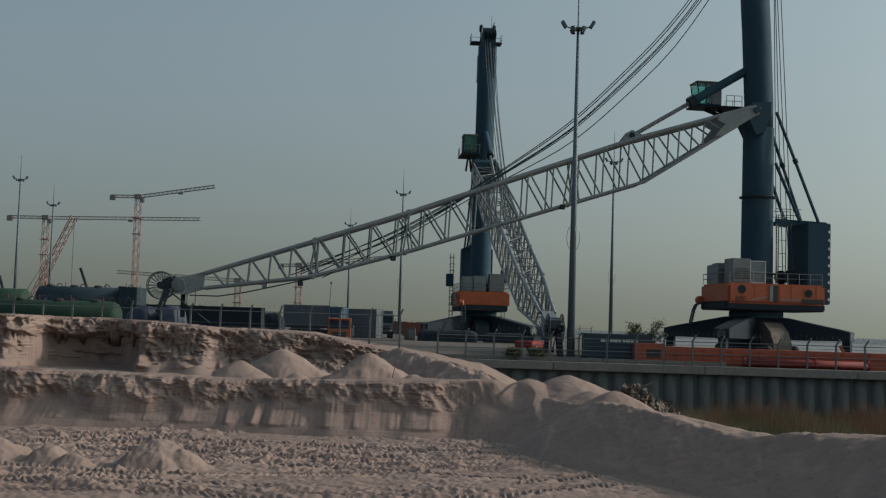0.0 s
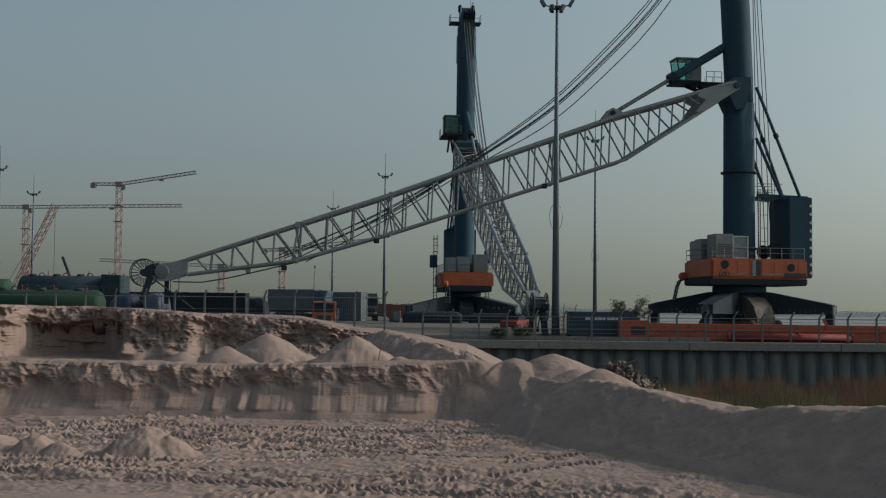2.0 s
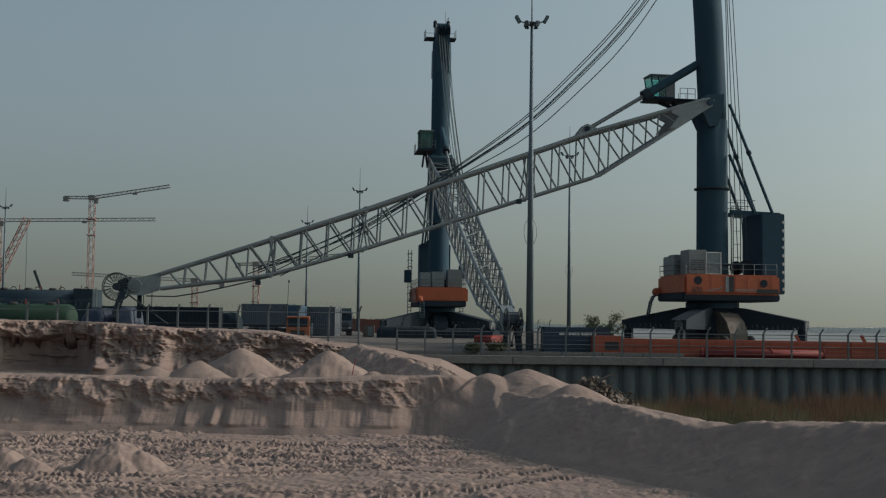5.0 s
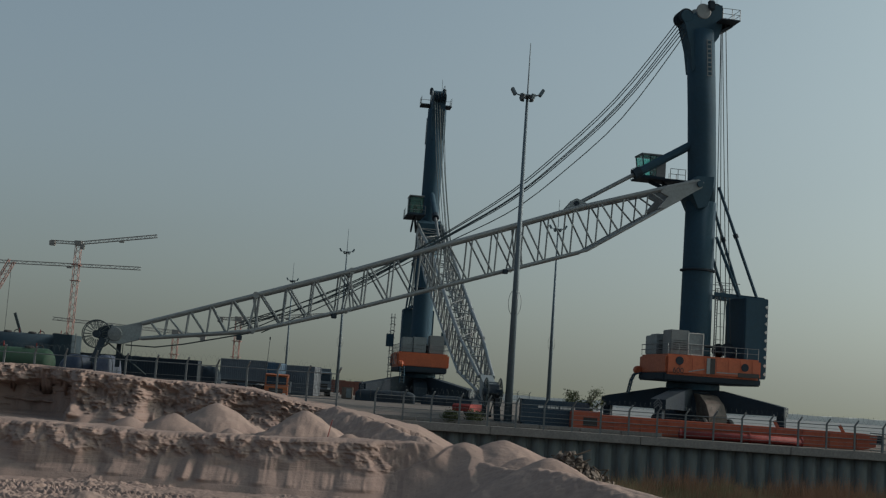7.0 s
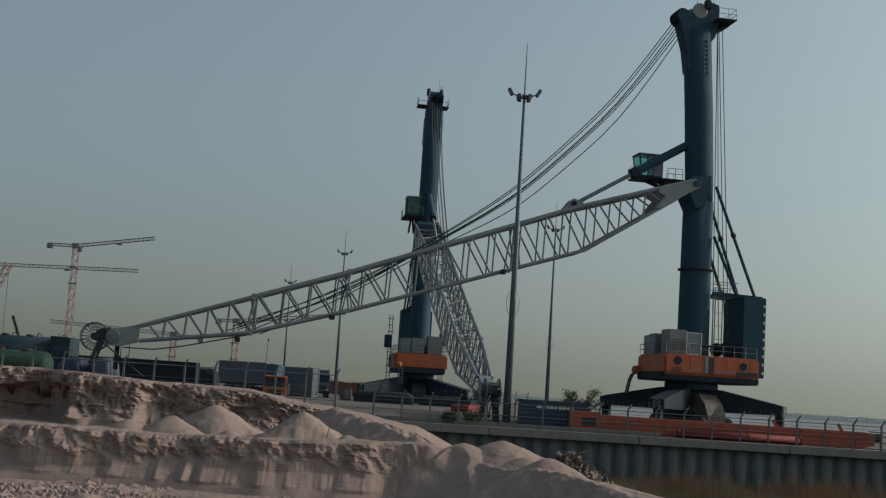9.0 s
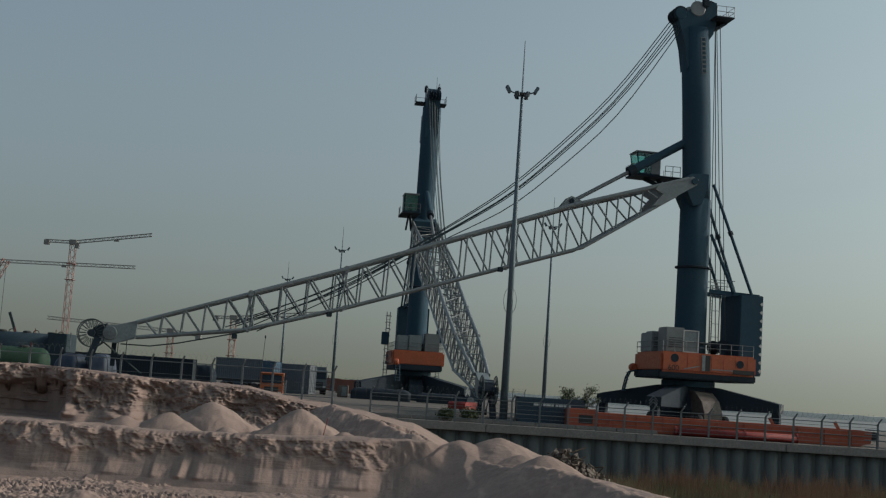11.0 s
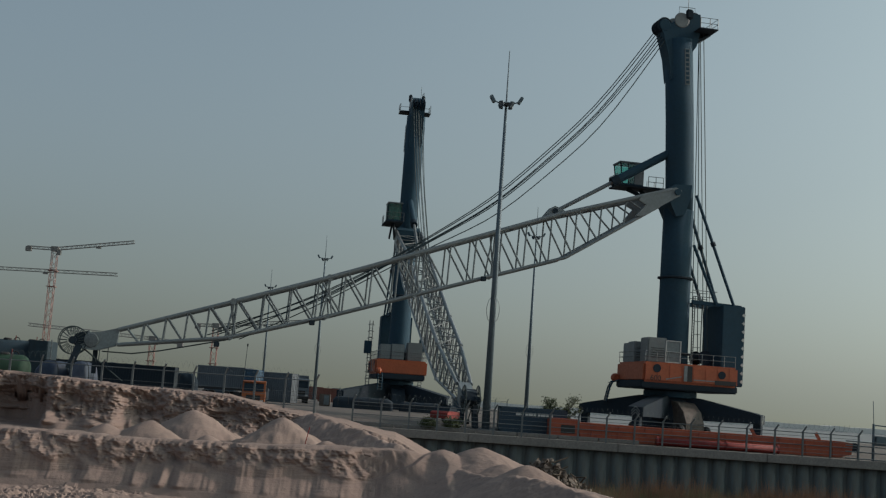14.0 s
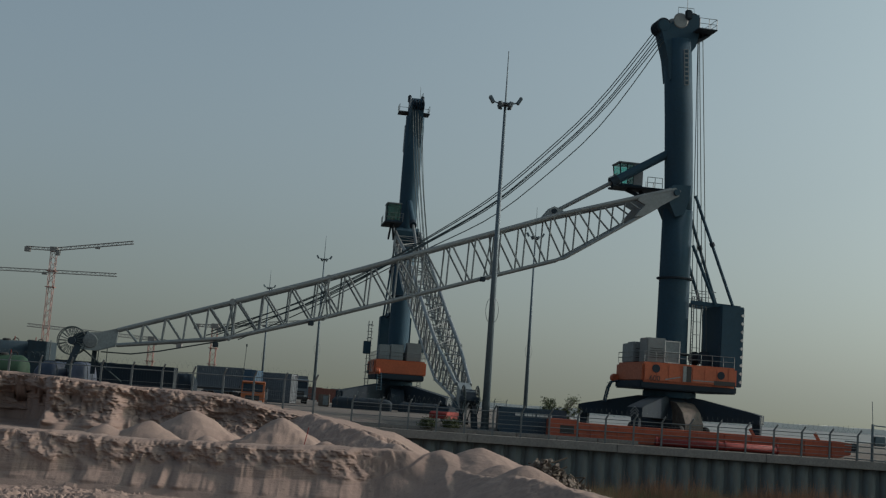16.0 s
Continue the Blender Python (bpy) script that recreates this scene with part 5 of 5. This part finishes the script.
# ---- tower cranes ----
def lattice_part(name, p, q, w, r, bays, mat, parent):
    """A square lattice girder as one part of a far crane."""
    p, q = Vector(p), Vector(q)
    d = (q - p).normalized()
    side = d.cross(Vector((0, 0, 1)) if abs(d.z) < 0.9 else Vector((1, 0, 0))).normalized()
    up = side.cross(d)
    bm = bmesh.new()
    rows = []
    for k in range(bays + 1):
        c = p.lerp(q, k / bays)
        rows.append([c + side * a * w / 2 + up * b * w / 2 for a, b in ((-1, -1), (1, -1), (1, 1), (-1, 1))])
    for i in range(4):
        bar(rows[0][i], rows[-1][i], r, 4, bm=bm)
    for k in range(bays):
        for i in range(4):
            a, b = (i, (i + 1) % 4) if k % 2 else ((i + 1) % 4, i)
            bar(rows[k][a], rows[k + 1][b], r * 0.7, 3, bm=bm)
    return part(name, bm, mat, parent)


def tower_crane(u, v, y, jib_u, jib_v, back_u, back_v, label, mat=TOWER):
    x, top = u * y, EYE + v * y
    t = thing("tower_crane", pose(x, y, 0.9), label, "tower crane", "tower cranes on the skyline")
    h = top - 0.9
    w = y * 0.0042
    lattice_part("tower", (0, 0, 0), (0, 0, h), w, w * 0.06, int(h / w / 1.1), mat, t)
    tip = ((jib_u - u) * y, 0, (jib_v - v) * y + h)
    back = ((back_u - u) * y, 0, (back_v - v) * y + h)
    lattice_part("jib", (0, 0, h), tip, w * 0.55, w * 0.055, 34, TOWER_GREY if mat is TOWER else mat, t)
    lattice_part("counter_jib", (0, 0, h), back, w * 0.5, w * 0.06, 10, TOWER_GREY, t)
    part("counterweight", block((w * 1.0, w * 0.9, w * 0.9), (back[0] * 0.94, 0, back[2] - w * 0.3)), TOWER_GREY, t)
    part("slewing_unit", block((w * 1.3, w * 1.3, w * 0.9), (0, 0, h)), TOWER_GREY, t)
    part("cab", block((w * 0.7, w * 0.7, w * 0.9), (w * 0.9, -w * 0.4, h - w * 0.7)), TOWER_GREY, t)
    for f in (0.35, 0.6):
        z = h - w * 12 * f
        if z > 2:
            part("climbing_frame", block((w * 1.7, w * 1.5, w * 0.12), (0, 0, z)), mat, t)
    part("trolley", block((w * 0.9, w * 0.5, w * 0.3), (tip[0] * 0.55, 0, h + (tip[2] - h) * 0.55 - w * 0.5)), TOWER_GREY, t)
    return t


tower_crane(-0.2921, 0.0985, 420, -0.2298, 0.1085, -0.3145, 0.0985, "distant weathered red lattice tower crane, jib raised slightly")
tower_crane(-0.3674, 0.0795, 470, -0.2407, 0.0815, -0.3990, 0.0795, "distant weathered red lattice tower crane, level jib")
tower_crane(-0.1589, 0.0465, 560, -0.0875, 0.0550, -0.1742, 0.0462, "distant low weathered red tower crane")
tower_crane(-0.2079, 0.0328, 600, -0.3068, 0.0371, -0.1845, 0.0306, "distant low weathered red tower crane, jib turned")

crawler = thing("crawler_crane", pose(-0.381 * 400, 400, 0.9), "distant red lattice boom crawler crane", "crane")
lattice_part("boom", (0, 0, 2), (0.037 * 400, 0, 0.0812 * 400 + 1.6), 1.9, 0.13, 24, TOWER, crawler)
part("house", block((5, 3, 3), (-1.5, 0, 2.5), bevel=0.1), TOWER_GREY, crawler)
part("tracks", block((6, 4, 1), (-0.5, 0, 0.5), bevel=0.2), BLACK, crawler)
part("hoist_line", bar((0.037 * 400, 0, 0.0812 * 400 + 1.6), (0.037 * 400, 0, 4), 0.09, 4), ROPE, crawler)
part("boom_tie", bar((0.035 * 400, 0, 0.08 * 400 + 1.6), (-3, 0, 4), 0.07, 4), ROPE, crawler)
for u0, u1, v1 in ((-0.3225, -0.3371, 0.0395), (-0.394, -0.4033, 0.0313)):
    mob = thing("mobile_crane", pose(u0 * 260, 260, 0.93), "distant grey mobile crane with its telescopic jib up", "crane")
    part("jib", beam((0, 0, 2.2), ((u1 - u0) * 260, 0, v1 * 260 + 1.6), 0.4, 0.55), ROPE, mob)
    part("carrier", block((9, 2.6, 1.6), (1, 0, 1.2), bevel=0.15), ORANGE_FADED, mob)
    for xx in (-2.4, -0.8, 2.2, 3.8):
        for s in (-1, 1):
            wheel_of(mob, xx, s * 1.1, 0.6)

whip = thing("aerial_pole", pose(-20.0, 149, 0.95), "thin whip aerial standing beside the containers", "aerial")
part("rod", bar((0, 0, 0), (0.25, 0, 6.4), 0.05, 6, 0.03), ROPE, whip)
part("foot", block((0.4, 0.4, 0.08), (0, 0, 0.04)), GALV, whip)
part("tip", block((0.16, 0.16, 0.35), (0.25, 0, 6.5), bevel=0.03), ROPE, whip)

# ---- far shore ----
bm = bmesh.new()
rng = random.Random(4)
cols = []
for k in range(161):
    xx = -2400 + 30 * k
    h = 4.5 + 3.5 * rng.random()
    cols.append((bm.verts.new((xx, 2900, -6)), bm.verts.new((xx, 2900, 2.5 + h * 0.6)), bm.verts.new((xx, 2960, 2.5 + h * 0.6)), bm.verts.new((xx, 2960, -6))))
for a, b in zip(cols, cols[1:]):
    for i in range(3):
        bm.faces.new((a[i], b[i], b[i + 1], a[i + 1]))
# distance haze over the water is put into this near white colour
SHORE = material("hazed_far_shore", (0.62, 0.62, 0.61), (0.58, 0.58, 0.57), 0.95, big=0.01, fine=0.05, bump=0)
tagged(part("backdrop", bm, SHORE), "low shore across the water, haze put into its pale colour", "shore", kind="structure")


# ---- vegetation, rubble and sticks on the sand ----
def ground_z(x, y):
    return float(sand_height(np.array([[x]], float), np.array([[y]], float))[0, 0])


def grass_patch(name, mat, count, box, tall, seed, label):
    rng = np.random.default_rng(seed)
    x0, x1, y0, y1 = box
    cx, cy = rng.uniform(x0, x1, count), rng.uniform(y0, y1, count)
    keep = fbm(cx * 0.22, cy * 0.22, seed) + 0.35 * fbm(cx * 0.9, cy * 0.9, seed + 3) > -0.05
    cx, cy = cx[keep], cy[keep]
    cz = sand_height(cx[None], cy[None])[0]
    n = len(cx)
    h = tall * (0.4 + 0.8 * rng.random(n)) * np.clip(1.0 + 3.2 * fbm(cx * 0.35, cy * 0.35, seed + 7, 3), 0.3, 2.0)
    a, lean, w = rng.uniform(0, math.tau, n), rng.uniform(0.05, 0.45, n), rng.uniform(0.012, 0.03, n)
    co = np.zeros((n, 3, 3))
    co[:, 0] = np.stack([cx - w, cy, cz - 0.05], -1)
    co[:, 1] = np.stack([cx + w, cy, cz - 0.05], -1)
    co[:, 2] = np.stack([cx + h * lean * np.cos(a), cy + h * lean * np.sin(a), cz + h], -1)
    me = bpy.data.meshes.new(name)
    me.from_pydata(co.reshape(-1, 3).tolist(), [], np.arange(3 * n).reshape(-1, 3).tolist())
    me.materials.append(mat)
    return tagged(new(name, me), label, "grass", kind="stuff")


grass_patch("grass", DRY_GRASS, 42000, (5, 46, 66, 102.5), 1.0, 201, "tall dry brown grass at the foot of the quay wall")
grass_patch("grass", GREEN_GRASS, 30000, (12, 46, 60, 98), 0.75, 205, "low green grass below the quay wall")
grass_patch("grass", RUSSET, 22000, (8, 40, 86, 102.5), 1.25, 209, "tall russet weeds at the foot of the quay wall")
grass_patch("grass", DRY_GRASS, 26000, (7.5, 34, 46, 67), 0.55, 217, "short dry grass behind the sand ridge")
grass_patch("grass", DRY_GRASS, 900, (-1, 8, 104.9, 108), 0.5, 213, "dry weeds between fence and kerb")


def shrub(x, y, z, h, label, seed):
    rng = random.Random(seed)
    t = thing("shrub", pose(x, y, z), label, "shrub")
    tips = []
    bm = bmesh.new()
    for k in range(11):
        a, r = rng.uniform(0, math.tau), rng.uniform(0.15, 0.6) * h
        tip = Vector((r * math.cos(a) * 1.1, r * math.sin(a) * 0.8, h * rng.uniform(0.55, 1.0)))
        mid = Vector((tip.x * 0.4, tip.y * 0.4, tip.z * 0.55))
        sweep([(0, 0, 0), mid, tip], 0.035, 5, bm)
        tips += [mid.lerp(tip, f) for f in (0.2, 0.5, 0.8, 1.0)]
    part("stems", bm, BARK, t)
    bm = bmesh.new()
    for p in tips:
        for k in range(58):
            c = p + Vector((rng.gauss(0, 0.2), rng.gauss(0, 0.2), rng.gauss(0, 0.16)))
            d = Vector((rng.gauss(0, 1), rng.gauss(0, 1), rng.gauss(0.3, 1))).normalized() * rng.uniform(0.08, 0.16)
            e = d.cross(Vector((rng.gauss(0, 1), rng.gauss(0, 1), 1))).normalized() * 0.035
            bm.faces.new([bm.verts.new(v) for v in (c - d, c + e, c + d, c - e)])
    part("leaves", bm, LEAF, t)
    return t


shrub(13.1, 111.8, 0.45, 3.1, "sparse green shrub with bare twigs behind the container", 5)
shrub(12.4, 112.3, 0.45, 2.2, "sparse green shrub with bare twigs behind the container", 6)
shrub(1.6, 106.2, 0.02, 0.8, "low dry shrub on the quay edge", 7)
shrub(3.6, 106.4, 0.02, 0.9, "low dry shrub on the quay edge", 8)

# heap of broken clods and roots behind the ridge
rng = random.Random(31)
HEAP = 0.35 - ground_z(7.0, 57.5)
heap = thing("rubble_heap", pose(7.0, 57.5, ground_z(7.0, 57.5)), "heap of dark clods, roots and broken rubble", "rubble", kind="stuff")
bm = bmesh.new()
for k in range(900):
    xx = rng.gauss(0.1, 1.6)
    yy = rng.gauss(0, 0.9)
    zz = max(0, HEAP - 0.62 * abs(xx + 0.7) - 0.5 * abs(yy)) * rng.uniform(0.5, 1.0)
    s = rng.uniform(0.12, 0.36)
    turn = pose(xx, yy, zz, rng.uniform(0, 360), rng.uniform(0, 360), rng.uniform(0, 360))
    made = bmesh.ops.create_icosphere(bm, subdivisions=1, radius=s * 0.6, matrix=turn @ Matrix.Diagonal((1, rng.uniform(0.5, 1.3), rng.uniform(0.4, 0.9), 1)))
    for v in made["verts"]:
        v.co += Vector((rng.gauss(0, 1), rng.gauss(0, 1), rng.gauss(0, 1))) * s * 0.12
part("clods", bm, RUBBLE, heap)
bm = bmesh.new()
for k in range(34):
    xx, yy = rng.gauss(0, 1.3), rng.gauss(0, 0.8)
    zz = max(0.1, HEAP - 0.62 * abs(xx + 0.7) - 0.5 * abs(yy))
    a = rng.uniform(0, math.tau)
    ln = rng.uniform(0.3, 0.9)
    bar((xx, yy, zz), (xx + ln * math.cos(a), yy + ln * math.sin(a) * 0.5, zz + rng.uniform(-0.4, 0.4)), 0.035, 5, bm=bm)
part("roots", bm, BARK, heap)


def stake(x, y, h, lean, mat, label, r=0.045):
    z = ground_z(x, y)
    t = thing("stake", pose(x, y, z - 0.1, 0, lean, 0), label, "stake", "stakes in the ground")
    part("stick", bar((0, 0, 0), (0, 0, h), r, 6, r * 0.8), mat, t)


stake(-5.6, 67, 1.9, 11, RED, "thin rust red rod leaning in the sand", 0.028)
stake(-1.9, 66, 1.5, -5, BARK, "thin bare stick in the sand", 0.03)
stake(-1.7, 66, 1.1, 16, BARK, "thin bare stick in the sand", 0.025)
for sx, sy, h, lean in ((11.4, 66, 1.9, -7), (13.2, 68, 2.2, 18), (15.0, 70, 1.6, 2), (18.6, 72, 2.0, -8), (19.0, 72, 2.4, 19), (12.0, 70, 1.8, 22)):
    stake(sx, sy, h, lean, BARK, "weathered wooden stake among the grass")
